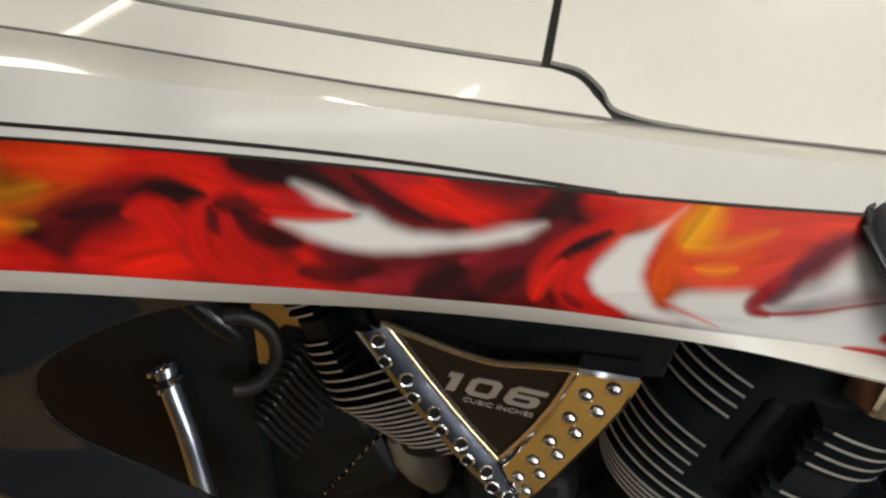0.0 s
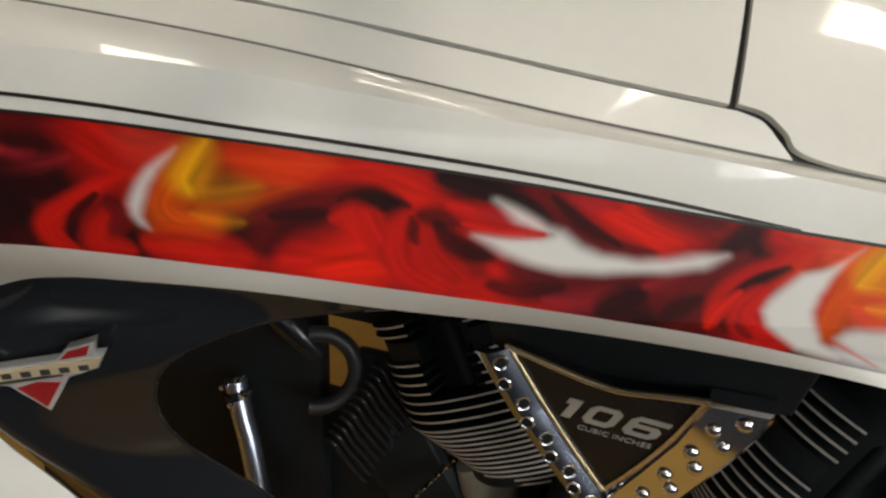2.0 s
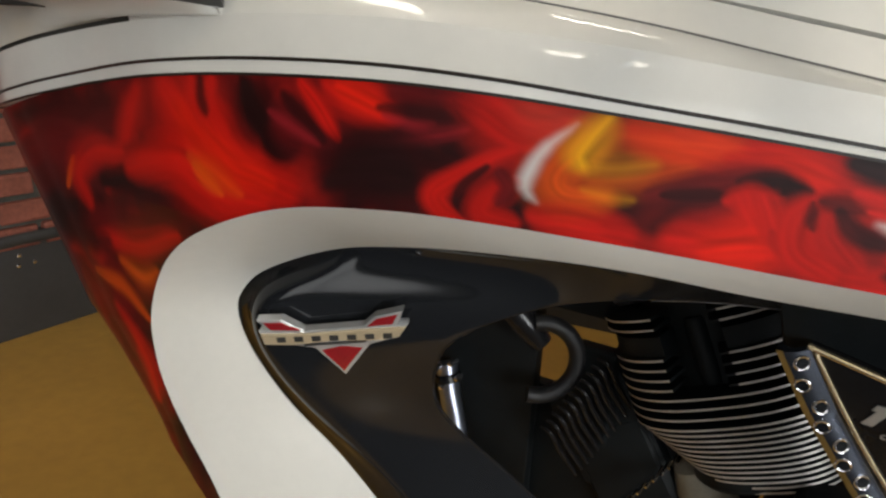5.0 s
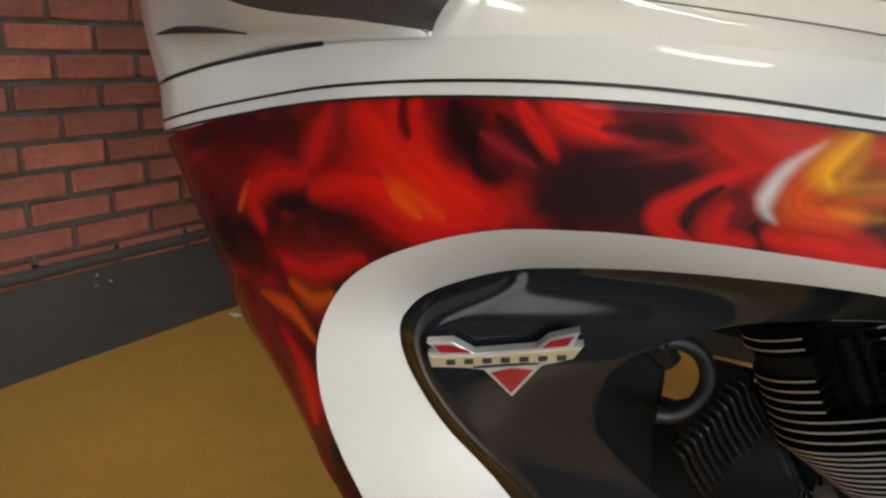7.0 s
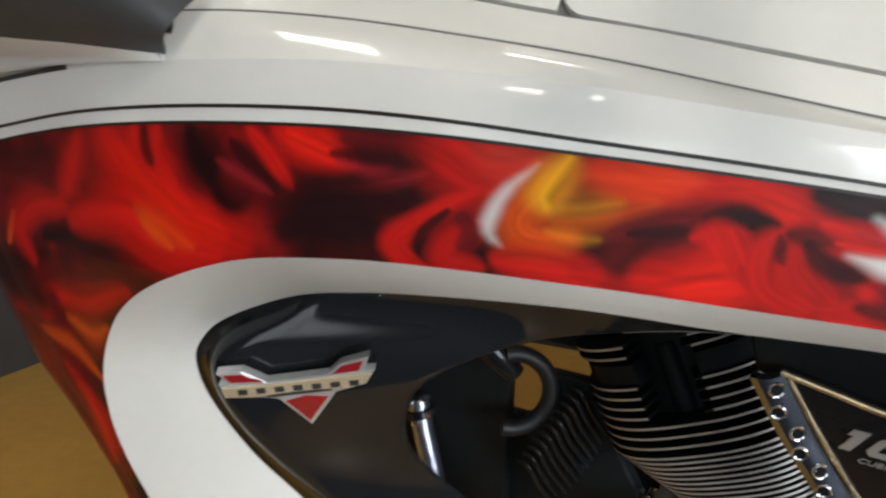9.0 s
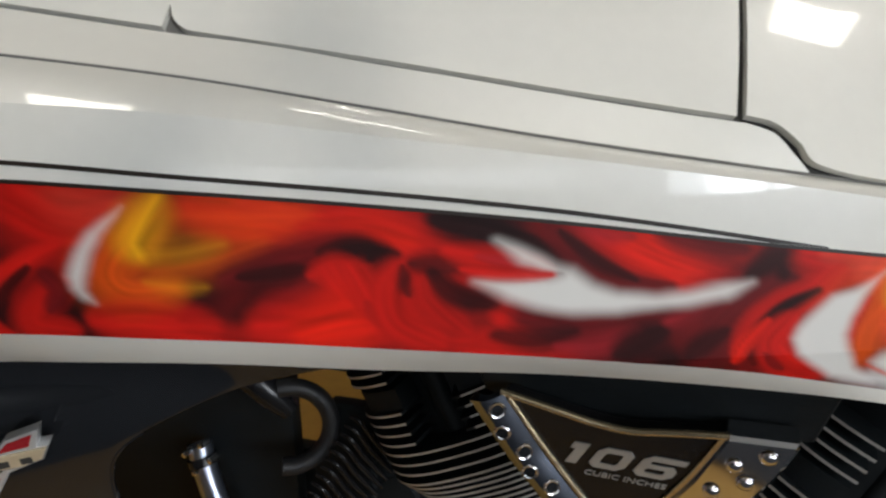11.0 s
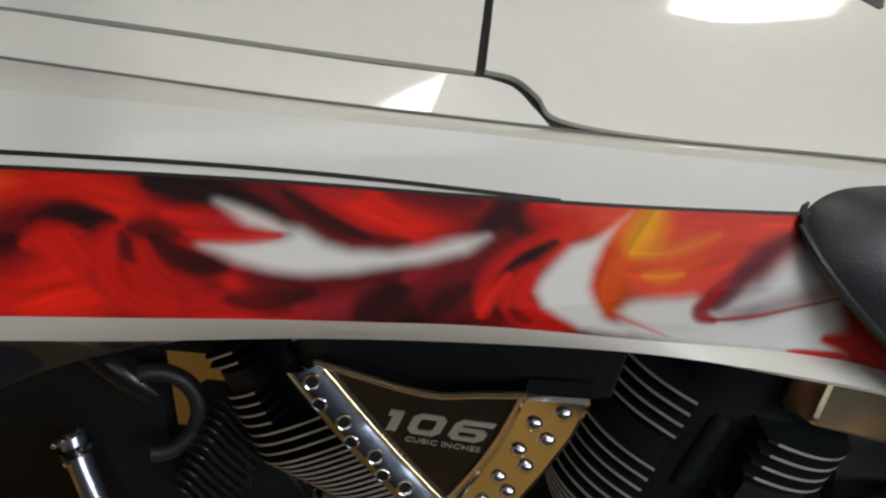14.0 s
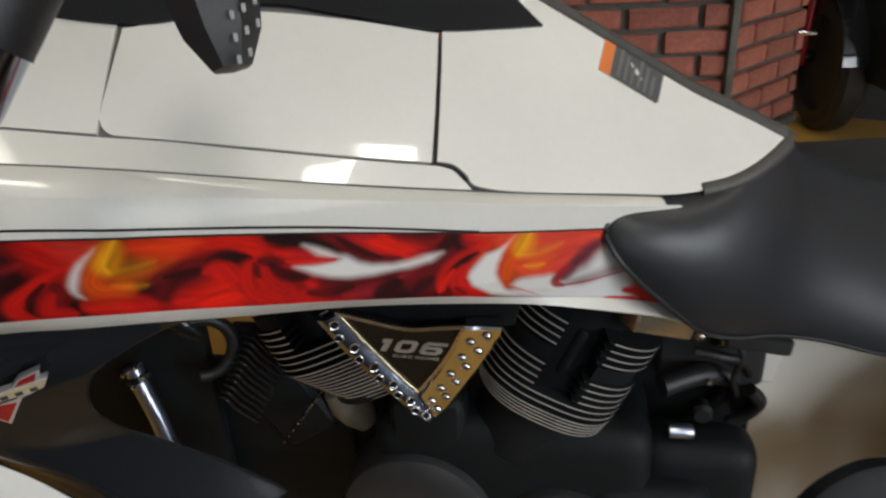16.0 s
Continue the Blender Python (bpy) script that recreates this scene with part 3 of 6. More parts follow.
def flame_print(a, b):
    p = Print(a, b)
    s = p.stroke
    s(DARK, 0.22, [(-0.578, 0.86), (-0.526, 0.84), (-0.475, 0.82)], 1.4, 0.9)
    s(DEEP, 0.3, [(-0.564, 0.58), (-0.514, 0.58), (-0.466, 0.69)], 1.3, 0.8)
    s(RED, 0.16, [(-0.444, 0.93), (-0.456, 0.72), (-0.465, 0.50), (-0.485, 0.29)], 1.3, 0.8)
    s(DARK, 0.22, [(-0.490, 0.33), (-0.454, 0.37), (-0.422, 0.30)], 1.2, 1)
    s(DARK, 0.14, [(-0.443, 0.64), (-0.434, 0.55), (-0.421, 0.50)], 1.2, 0.9)
    s(RED, 0.34, [(-0.421, 0.91), (-0.405, 0.70), (-0.385, 0.51), (-0.359, 0.30), (-0.332, 0.12)], 1.1, 1)
    s(RED, 0.24, [(-0.458, 0.48), (-0.421, 0.50), (-0.397, 0.38), (-0.374, 0.20), (-0.348, 0.06)], 1.1, 1)
    s(HOT, 0.16, [(-0.413, 0.81), (-0.393, 0.59), (-0.370, 0.37), (-0.342, 0.18)], 1.2, 0.8)
    s(RED, 0.12, [(-0.384, 0.98), (-0.386, 0.83), (-0.374, 0.60)], 1, 0.9)
    s(RED, 0.1, [(-0.401, 0.97), (-0.401, 0.84), (-0.393, 0.70)], 1, 0.8)
    s(DARK, 0.08, [(-0.393, 0.97), (-0.393, 0.85), (-0.389, 0.76)], 1.1, 0.8)
    s(ORANGE, 0.05, [(-0.401, 0.44), (-0.393, 0.35), (-0.379, 0.20)], 1.8, 0.8)
    s(ORANGE, 0.07, [(-0.405, 0.49), (-0.385, 0.36), (-0.363, 0.15)], 2, 0.4)
    s(ORANGE, 0.035, [(-0.519, 0.49), (-0.524, 0.35), (-0.529, 0.22)], 1.2, 0.8)
    s(RED, 0.15, [(-0.509, 0.12), (-0.516, 0.36), (-0.498, 0.54), (-0.467, 0.57)], 1.3, 0.8)
    s(DARK, 0.24, [(-0.361, 0.93), (-0.355, 0.73), (-0.343, 0.56)], 1.1, 1)
    s(DARK, 0.14, [(-0.345, 0.52), (-0.335, 0.45), (-0.325, 0.47)], 1, 1)
    s(DEEP, 0.22, [(-0.337, 0.64), (-0.318, 0.55), (-0.296, 0.48)], 1.2, 0.9)
    s(DARK, 0.1, [(-0.335, 0.84), (-0.321, 0.66), (-0.308, 0.51)], 1.2, 0.8)
    s(RED, 0.1, [(-0.324, 0.93), (-0.311, 0.75), (-0.299, 0.54)], 1, 1)
    s(CRIMSON, 0.06, [(-0.344, 0.72), (-0.327, 0.60), (-0.311, 0.47)], 1.3, 0.5)
    s(RED, 0.22, [(-0.306, 0.94), (-0.287, 0.86), (-0.268, 0.76)], 1, 1)
    s(HOT, 0.12, [(-0.301, 0.92), (-0.284, 0.85), (-0.271, 0.78)], 1.2, 0.8)
    s(CRIMSON, 0.07, [(-0.272, 0.75), (-0.258, 0.71), (-0.247, 0.74)], 1.4, 0.7)
    s(DEEP, 0.25, [(-0.265, 0.93), (-0.243, 0.92), (-0.223, 0.93)], 1.2, 0.9)
    s(DARK, 0.08, [(-0.275, 0.81), (-0.248, 0.81), (-0.222, 0.83)], 1.2, 0.8)
    s(CRIMSON, 0.08, [(-0.293, 0.48), (-0.262, 0.55), (-0.231, 0.72)], 1.5, 0.45)
    s(DARK, 0.4, [(-0.304, 0.18), (-0.283, 0.27), (-0.260, 0.22)], 1, 1)
    s(DARK, 0.22, [(-0.295, 0.35), (-0.267, 0.41), (-0.239, 0.41)], 1.2, 0.9)
    s(DEEP, 0.15, [(-0.511, -0.05), (-0.473, 0.05), (-0.424, 0.04)], 1.2, 0.8)
    s(RED, 0.12, [(-0.507, -0.14), (-0.465, -0.12), (-0.424, -0.02)], 1.3, 0.8)
    s(DARK, 0.16, [(-0.552, -0.10), (-0.530, -0.19), (-0.497, -0.16)], 1.3, 0.8)
    s(ORANGE, 0.09, [(-0.488, -0.29), (-0.469, -0.37), (-0.452, -0.30)], 1.9, 0.7)
    s(ORANGE, 0.08, [(-0.517, -0.46), (-0.491, -0.51), (-0.474, -0.74)], 1.4, 0.6)
    s(RED, 0.14, [(-0.504, -0.72), (-0.488, -1.10), (-0.485, -1.55)], 1.3, 0.8)
    s(ORANGE, 0.08, [(-0.543, -0.82), (-0.523, -1.26), (-0.494, -1.72)], 1.4, 0.6)
    s(DEEP, 0.14, [(-0.539, -0.44), (-0.515, -0.71), (-0.498, -1.02)], 1.3, 0.8)
    s(RED, 0.42, [(-0.214, 0.92), (-0.202, 0.82), (-0.189, 0.85)], 1, 1)
    s(CORAL, 0.25, [(-0.200, 0.93), (-0.189, 0.91), (-0.178, 0.92)], 1.6, 0.5)
    s(RED, 0.12, [(-0.205, 0.59), (-0.222, 0.44), (-0.238, 0.26), (-0.244, 0.14), (-0.239, 0.02), (-0.230, -0.03)], 1, 1)
    s(DARK, 0.08, [(-0.218, 0.43), (-0.229, 0.28), (-0.232, 0.14), (-0.227, 0.02)], 1, 0.9)
    s(RED, 0.16, [(-0.202, 0.33), (-0.214, 0.18), (-0.217, 0.04), (-0.202, 0.00)], 1.1, 0.9)
    s(DEEP, 0.09, [(-0.211, 0.40), (-0.205, 0.28), (-0.210, 0.14)], 1.1, 0.9)
    s(RED, 0.2, [(-0.191, 0.09), (-0.168, 0.08), (-0.146, 0.07)], 1.1, 0.9)
    s(ORANGE, 0.2, [(-0.163, 0.89), (-0.175, 0.66), (-0.183, 0.42), (-0.177, 0.31), (-0.160, 0.35)], 1.8, 1)
    s(HOT, 0.3, [(-0.149, 0.91), (-0.122, 0.90), (-0.096, 0.86)], 1.2, 1)
    s(RED, 0.26, [(-0.128, 0.96), (-0.096, 0.90), (-0.070, 0.85), (-0.045, 0.71), (-0.031, 0.62)], 1.1, 1)
    s(ORANGE, 0.22, [(-0.156, 0.85), (-0.133, 0.86), (-0.106, 0.90)], 2.2, 0.42)
    s(HOT, 0.16, [(-0.106, 0.81), (-0.080, 0.84), (-0.061, 0.79)], 1.2, 0.9)
    s(ORANGE, 0.13, [(-0.166, 0.47), (-0.145, 0.54), (-0.124, 0.68)], 2.2, 0.5)
    s(YELLOW, 0.12, [(-0.164, 0.96), (-0.170, 0.80), (-0.174, 0.66), (-0.172, 0.57)], 2.4, 1)
    s(YELLOW, 0.1, [(-0.173, 0.58), (-0.158, 0.59), (-0.140, 0.66)], 2.6, 0.34)
    s(YELLOW, 0.06, [(-0.170, 0.38), (-0.159, 0.36), (-0.147, 0.36)], 2.4, 0.3)
    s(RED, 0.14, [(-0.191, 0.07), (-0.177, 0.12), (-0.163, 0.12)], 1.1, 0.7)
    s(RED, 0.16, [(-0.154, 0.00), (-0.137, -0.05), (-0.117, -0.09)], 1.1, 0.7)
    s(DEEP, 0.16, [(-0.139, 0.42), (-0.115, 0.57), (-0.095, 0.69), (-0.079, 0.73)], 1.1, 0.9)
    s(DARK, 0.1, [(-0.100, 0.65), (-0.082, 0.72), (-0.066, 0.69)], 1, 1)
    s(DARK, 0.11, [(-0.079, 0.67), (-0.072, 0.65), (-0.075, 0.48)], 0.9, 1)
    s(DEEP, 0.1, [(-0.124, 0.24), (-0.114, 0.33), (-0.104, 0.45)], 1.1, 0.9)
    s(DARK, 0.08, [(-0.133, 0.44), (-0.120, 0.47), (-0.107, 0.53)], 1.1, 0.8)
    s(RED, 0.1, [(-0.104, 0.49), (-0.094, 0.57), (-0.083, 0.58)], 1, 0.8)
    s(RED, 0.28, [(-0.124, 0.10), (-0.102, 0.14), (-0.087, 0.32), (-0.094, 0.52)], 1, 1)
    s(HOT, 0.26, [(-0.107, 0.08), (-0.091, 0.17), (-0.078, 0.21)], 1.1, 0.9)
    s(RED, 0.14, [(-0.086, 0.55), (-0.079, 0.39), (-0.071, 0.28)], 0.9, 1)
    s(DEEP, 0.06, [(-0.079, 0.34), (-0.075, 0.24), (-0.067, 0.17)], 1.1, 0.8)
    s(RED, 0.22, [(-0.065, 0.58), (-0.069, 0.42), (-0.065, 0.20), (-0.050, 0.08)], 1, 1)
    s(DARK, 0.06, [(-0.064, 0.61), (-0.063, 0.50), (-0.061, 0.42)], 1, 0.8)
    s(RED, 0.12, [(-0.054, 0.55), (-0.051, 0.38), (-0.040, 0.18)], 1, 0.8)
    s(DARK, 0.11, [(-0.051, 0.58), (-0.043, 0.43), (-0.029, 0.36)], 1.1, 0.85)
    s(DARK, 0.1, [(-0.060, 0.64), (-0.047, 0.65), (-0.035, 0.69)], 1.1, 0.8)
    s(DARK, 0.2, [(-0.050, 0.95), (-0.032, 0.92), (-0.016, 0.84)], 1, 1)
    s(RED, 0.12, [(-0.046, 0.75), (-0.024, 0.68), (-0.006, 0.67)], 1, 1)
    s(CRIMSON, 0.06, [(-0.035, 0.72), (-0.019, 0.68), (-0.006, 0.66)], 1.2, 0.6)
    s(DARK, 0.12, [(-0.019, 0.87), (0.003, 0.75), (0.023, 0.59), (0.042, 0.57)], 1, 1)
    s(RED, 0.34, [(0.015, 1.00), (0.032, 0.90), (0.050, 0.81), (0.064, 0.76)], 1, 1)
    s(HOT, 0.22, [(0.026, 0.94), (0.044, 0.84), (0.060, 0.78)], 1.1, 0.9)
    s(CRIMSON, 0.08, [(0.002, 1.00), (0.015, 0.96), (0.028, 0.98)], 1.4, 0.6)
    s(DEEP, 0.16, [(0.042, 1.04), (0.062, 0.98), (0.079, 0.96)], 1.1, 0.9)
    s(DEEP, 0.13, [(-0.008, 0.94), (0.009, 0.76), (0.027, 0.62), (0.048, 0.61)], 1, 0.9)
    s(DARK, 0.06, [(-0.003, 0.94), (0.014, 0.76), (0.032, 0.63)], 1.1, 0.8)
    s(RED, 0.22, [(-0.025, 0.26), (-0.008, 0.08), (-0.040, 0.07)], 1, 1)
    s(DEEP, 0.28, [(-0.016, 0.28), (0.007, 0.21), (0.035, 0.29), (0.057, 0.40)], 1.1, 1)
    s(DARK, 0.12, [(-0.028, 0.15), (-0.012, 0.14), (0.004, 0.21)], 1.2, 0.8)
    s(CRIMSON, 0.1, [(-0.003, 0.08), (0.016, 0.11), (0.035, 0.23)], 1.3, 0.6)
    s(DARK, 0.14, [(0.025, 0.05), (0.035, 0.14), (0.047, 0.24)], 1.1, 0.9)
    s(CRIMSON, 0.12, [(0.049, 0.33), (0.066, 0.47), (0.081, 0.62)], 1.3, 0.6)
    s(DEEP, 0.3, [(0.064, 0.12), (0.074, 0.39), (0.088, 0.67), (0.098, 0.88)], 1.1, 1)
    s(DARK, 0.14, [(0.084, 0.79), (0.096, 0.92), (0.099, 0.80)], 1.1, 0.9)
    s(DARK, 0.1, [(0.059, 0.07), (0.066, 0.17), (0.076, 0.31)], 1.1, 0.8)
    s(RED, 0.2, [(0.108, 0.98), (0.120, 0.95), (0.135, 0.94)], 1, 1)
    s(CORAL, 0.1, [(0.115, 0.98), (0.127, 0.98), (0.140, 0.97)], 1.4, 0.6)
    s(RED, 0.14, [(0.123, 0.87), (0.111, 0.65), (0.091, 0.42), (0.081, 0.14)], 1, 1)
    s(DARK, 0.08, [(0.115, 0.70), (0.098, 0.47), (0.088, 0.24), (0.090, 0.08)], 1, 1)
    s(HOT, 0.07, [(0.095, 0.42), (0.085, 0.23), (0.080, 0.07)], 1, 0.9)
    s(RED, 0.18, [(0.106, 0.44), (0.098, 0.23), (0.109, 0.08), (0.123, 0.08)], 1, 1)
    s(DEEP, 0.05, [(0.095, 0.16), (0.099, 0.09), (0.104, 0.05)], 1, 0.8)
    s(CORAL, 0.34, [(0.140, 0.91), (0.174, 0.94), (0.206, 0.94), (0.228, 0.95)], 1, 1)
    s(ORANGE, 0.28, [(0.156, 0.90), (0.146, 0.66), (0.139, 0.44), (0.138, 0.23)], 2, 1)
    s(CORAL, 0.26, [(0.155, 0.47), (0.176, 0.55), (0.200, 0.68)], 1.2, 0.9)
    s(ORANGE, 0.1, [(0.149, 0.50), (0.165, 0.52), (0.181, 0.65)], 2, 0.6)
    s(YELLOW, 0.11, [(0.160, 0.98), (0.155, 0.82), (0.150, 0.68)], 2.2, 0.95)
    s(YELLOW, 0.05, [(0.150, 0.67), (0.167, 0.70), (0.188, 0.83)], 2.6, 0.4)
    s(YELLOW, 0.045, [(0.156, 0.51), (0.164, 0.52), (0.173, 0.55)], 2.4, 0.5)
    s(RED, 0.05, [(0.138, 0.69), (0.132, 0.48), (0.132, 0.35)], 1.2, 0.7)
    # white pools and their dark swirl, then the sharp white tongues
    p.patch(WHITEB, [(0.229, 0.80), (0.218, 0.66), (0.211, 0.52), (0.197, 0.38), (0.191, 0.27), (0.207, 0.30), (0.252, 0.55), (0.247, 0.92), (0.236, 0.92)], 0.24)
    p.patch(WHITEB, [(0.191, 0.27), (0.183, 0.19), (0.147, 0.13), (0.134, 0.03), (0.183, -0.06), (0.268, -0.03), (0.253, 0.49), (0.219, 0.31), (0.208, 0.26)], 0.2)
    p.patch(WHITE, [(0.144, 0.21), (0.148, 0.29), (0.154, 0.34), (0.166, 0.39), (0.179, 0.41), (0.184, 0.39), (0.183, 0.30), (0.186, 0.21), (0.197, 0.20), (0.187, 0.09), (0.158, 0.09), (0.148, 0.14)], 0.14)
    s(PURPLE, 0.1, [(0.228, 0.86), (0.216, 0.75), (0.206, 0.62), (0.201, 0.55)], 1.3, 0.85)
    s(PURPLE, 0.09, [(0.203, 0.59), (0.196, 0.44), (0.191, 0.33)], 1.2, 0.8)
    s(CRIMSON, 0.06, [(0.195, 0.50), (0.186, 0.35), (0.184, 0.25), (0.192, 0.21)], 1.2, 0.9)
    s(CRIMSON, 0.022, [(0.185, 0.22), (0.199, 0.23), (0.219, 0.30), (0.254, 0.46)], 1.2, 0.9)
    s(CORAL, 0.02, [(0.142, 0.18), (0.152, 0.13), (0.170, 0.04)], 1.5, 0.6)
    s(RED, 0.05, [(0.236, -0.00), (0.250, 0.01), (0.267, 0.03)], 1, 1)
    s(RED, 0.12, [(0.254, 0.15), (0.275, 0.12), (0.293, 0.05)], 1, 1)
    p.patch(WHITE, [(0.149, 0.98), (0.138, 0.84), (0.130, 0.75), (0.121, 0.68), (0.114, 0.53), (0.109, 0.40), (0.107, 0.31), (0.110, 0.19), (0.118, 0.11), (0.128, 0.02), (0.150, 0.03), (0.138, 0.15), (0.132, 0.29), (0.130, 0.39), (0.131, 0.52), (0.136, 0.69), (0.142, 0.83), (0.148, 0.94)], 0.11)
    p.patch(WHITE, [(-0.028, 0.85), (-0.017, 0.79), (-0.004, 0.70), (0.004, 0.69), (0.013, 0.59), (0.024, 0.54), (0.041, 0.54), (0.057, 0.60), (0.074, 0.68), (0.085, 0.72), (0.074, 0.57), (0.057, 0.47), (0.040, 0.40), (0.024, 0.36), (0.003, 0.35), (-0.011, 0.37), (-0.022, 0.42), (-0.035, 0.53), (-0.019, 0.56), (-0.007, 0.61), (-0.001, 0.66), (-0.008, 0.67), (-0.018, 0.71)], 0.15)
    p.patch(WHITE, [(-0.178, 0.89), (-0.186, 0.79), (-0.192, 0.69), (-0.197, 0.54), (-0.201, 0.38), (-0.200, 0.29), (-0.196, 0.22), (-0.191, 0.20), (-0.194, 0.29), (-0.193, 0.38), (-0.190, 0.56), (-0.186, 0.69), (-0.180, 0.82)], 0.13)
    s(RED, 0.06, [(-0.040, 0.62), (-0.023, 0.60), (-0.005, 0.64)], 1.1, 0.9)
    return np.clip(p.c, 0, 1)


G = side_grid(1000, 100, lambda x: decal_top(x))
zb = spline([-0.5, -0.45, -0.4, -0.34, -0.28, -0.22, -0.15, -0.08, 0.0, 0.08, 0.16, 0.24, 0.32], [0.664, 0.669, 0.6785, 0.7032, 0.711, 0.7115, 0.7075, 0.701, 0.6933, 0.6829, 0.6661, 0.6491, 0.618])
bb = (G[..., 2] - zb(G[..., 0])) / (decal_top(G[..., 0]) - zb(G[..., 0]))
ink = flame_print(G[..., 0], bb)
me = shell("flame_stripe", G, 0.0006, 0.0008)
col = me.color_attributes.new("print", "FLOAT_COLOR", "POINT")
flat = np.ones((len(me.vertices), 4), np.float32)
flat[:, :3] = np.concatenate([ink.reshape(-1, 3)] * 2)
col.data.foreach_set("color", flat.ravel())
part("flame_stripe", me, FLAME, BIKE, "printed vinyl stripe of red and orange flames")


def ribbon(name, line, half, lift, thick, mat, parent, label=""):
    """A narrow strip along a line on the side, its width upright."""
    n = len(line)
    P = np.stack([line - np.array([0, 0, half]), line + np.array([0, 0, half])], 1)
    return part(name, shell(name, P, thick, lift), mat, parent, label)


px = np.linspace(-0.631, 0.115, 160)
gap = spline([-0.634, -0.5, -0.4, -0.28, -0.15, 0.0, 0.06, 0.115], [0.0085, 0.0085, 0.0085, 0.0080, 0.0060, 0.0045, 0.0030, 0.0004])
pz = decal_top(px) + gap(px)
ribbon("pinstripe", np.stack([px, side_y(px, pz), pz], -1), 0.00095, 0.0007, 0.0006, PINSTRIPE, BIKE, "fine dark pinstripe")
px = np.linspace(-0.631, 0.30, 200)
pz = decal_top(px)
ribbon("stripe_border", np.stack([px, side_y(px, pz), pz], -1), 0.0008, 0.0016, 0.0006, PINSTRIPE, BIKE, "thin dark border of the stripe")

# ---- ledge, bevel and upper panels ----
LX = [-0.40, -0.34, -0.28, -0.22, -0.15, -0.08, 0.0, 0.08, 0.16, 0.24, 0.29]
ledge_z = spline(LX, [0.8326, 0.8332, 0.8295, 0.8224, 0.8124, 0.7995, 0.7847, 0.7717, 0.7590, 0.7475, 0.740])
ledge_y = spline(LX, [0.3446, 0.3433, 0.341, 0.339, 0.3365, 0.3384, 0.3405, 0.3412, 0.3445, 0.348, 0.351])
BX = [-0.40, -0.28, -0.24, -0.17, -0.12, -0.08, -0.04, 0.0, 0.04, 0.08, 0.12]
bevel_z = spline(BX, [0.870, 0.851, 0.8445, 0.8331, 0.8258, 0.8182, 0.8111, 0.8038, 0.7967, 0.7903, 0.7842])
bevel_y = spline(BX, [0.376, 0.3695, 0.3679, 0.3637, 0.3604, 0.3576, 0.3555, 0.3537, 0.3518, 0.3497, 0.3481])


def between(xs, lo, hi, nv, bow=0.0):
    w = np.linspace(0, 1, nv)[None, :, None]
    a = np.stack([xs, lo[0](xs), lo[1](xs)], -1)[:, None]
    b = np.stack([xs, hi[0](xs), hi[1](xs)], -1)[:, None]
    return a * (1 - w) + b * w + np.sin(np.pi * w) * np.array([0, -bow, bow])


crease = (lambda x: side_y(x, crease_z(x)) + crease_in(x), crease_z)
part("ledge", shell("ledge", between(np.linspace(0.285, -0.45, 120), crease, (ledge_y, ledge_z), 7, 0.0012), 0.003), PAINT, BIKE, "glossy pearl-white ledge")
inset_y = lambda x: ledge_y(x) + 0.0016  # noqa: E731
inset_z = lambda x: ledge_z(x) + 0.0012  # noqa: E731
# the strip's rear end runs down in an S to meet the ledge
sx = np.linspace(0.0, 1.0, 100)
s_end = spline([0.0, 0.25, 0.5, 0.75, 0.9, 1.0], [0.1145, 0.1105, 0.1060, 0.1015, 0.0965, 0.0870])
w = np.linspace(0, 1, 25)
xg = -0.45 + (s_end(w)[None, :] + 0.45) * sx[:, None]
yg = inset_y(xg) * (1 - w) + bevel_y(xg) * w
zg = inset_z(xg) * (1 - w) + bevel_z(xg) * w
part("bevel_panel", shell("bevel_panel", np.stack([xg, yg, zg], -1), 0.003), PAINT, BIKE, "sloping pearl-white strip under the compartment door")


def rise(x, d, yb):
    """How the upper panels lean inwards with height d above their lower edge."""
    return yb + 0.66 * d + 1.5 * d * d


# the smooth line on which the panels' bulge is built, past the S in their lower edge
lean_x = [-0.40, -0.28, -0.17, -0.08, 0.0, 0.08, 0.16, 0.24, 0.33, 0.42]
lean_z = spline(lean_x, [0.870, 0.851, 0.8331, 0.8182, 0.8038, 0.7900, 0.7760, 0.7620, 0.7490, 0.7385])
lean_y = spline(lean_x, [0.376, 0.3695, 0.3637, 0.3576, 0.3537, 0.3503, 0.3535, 0.3583, 0.3580, 0.3555])


def upper(x, z):
    return rise(x, z - lean_z(x), lean_y(x))


def upper_grid(lo, hi, n, nv, roll=(), corner=0.0):
    """A panel on the upper surface between two (x, z) lines, rolled over at its top."""
    a, b = knots(lo, n), knots(hi, n)
    if corner:
        k = np.clip(1 - np.linalg.norm(a - a[0], axis=1) / corner, 0, 1)
        a[:, 1] += corner * (1 - np.sqrt(1 - k * k))
    w = np.linspace(0, 1, nv)[None, :, None]
    q = a[:, None] * (1 - w) + b[:, None] * w
    P = np.stack([q[..., 0], upper(q[..., 0], q[..., 1]), q[..., 1]], -1)
    if roll:
        P = np.concatenate([P] + [(P[:, -1] + np.array(r))[:, None] for r in roll], 1)
    return P


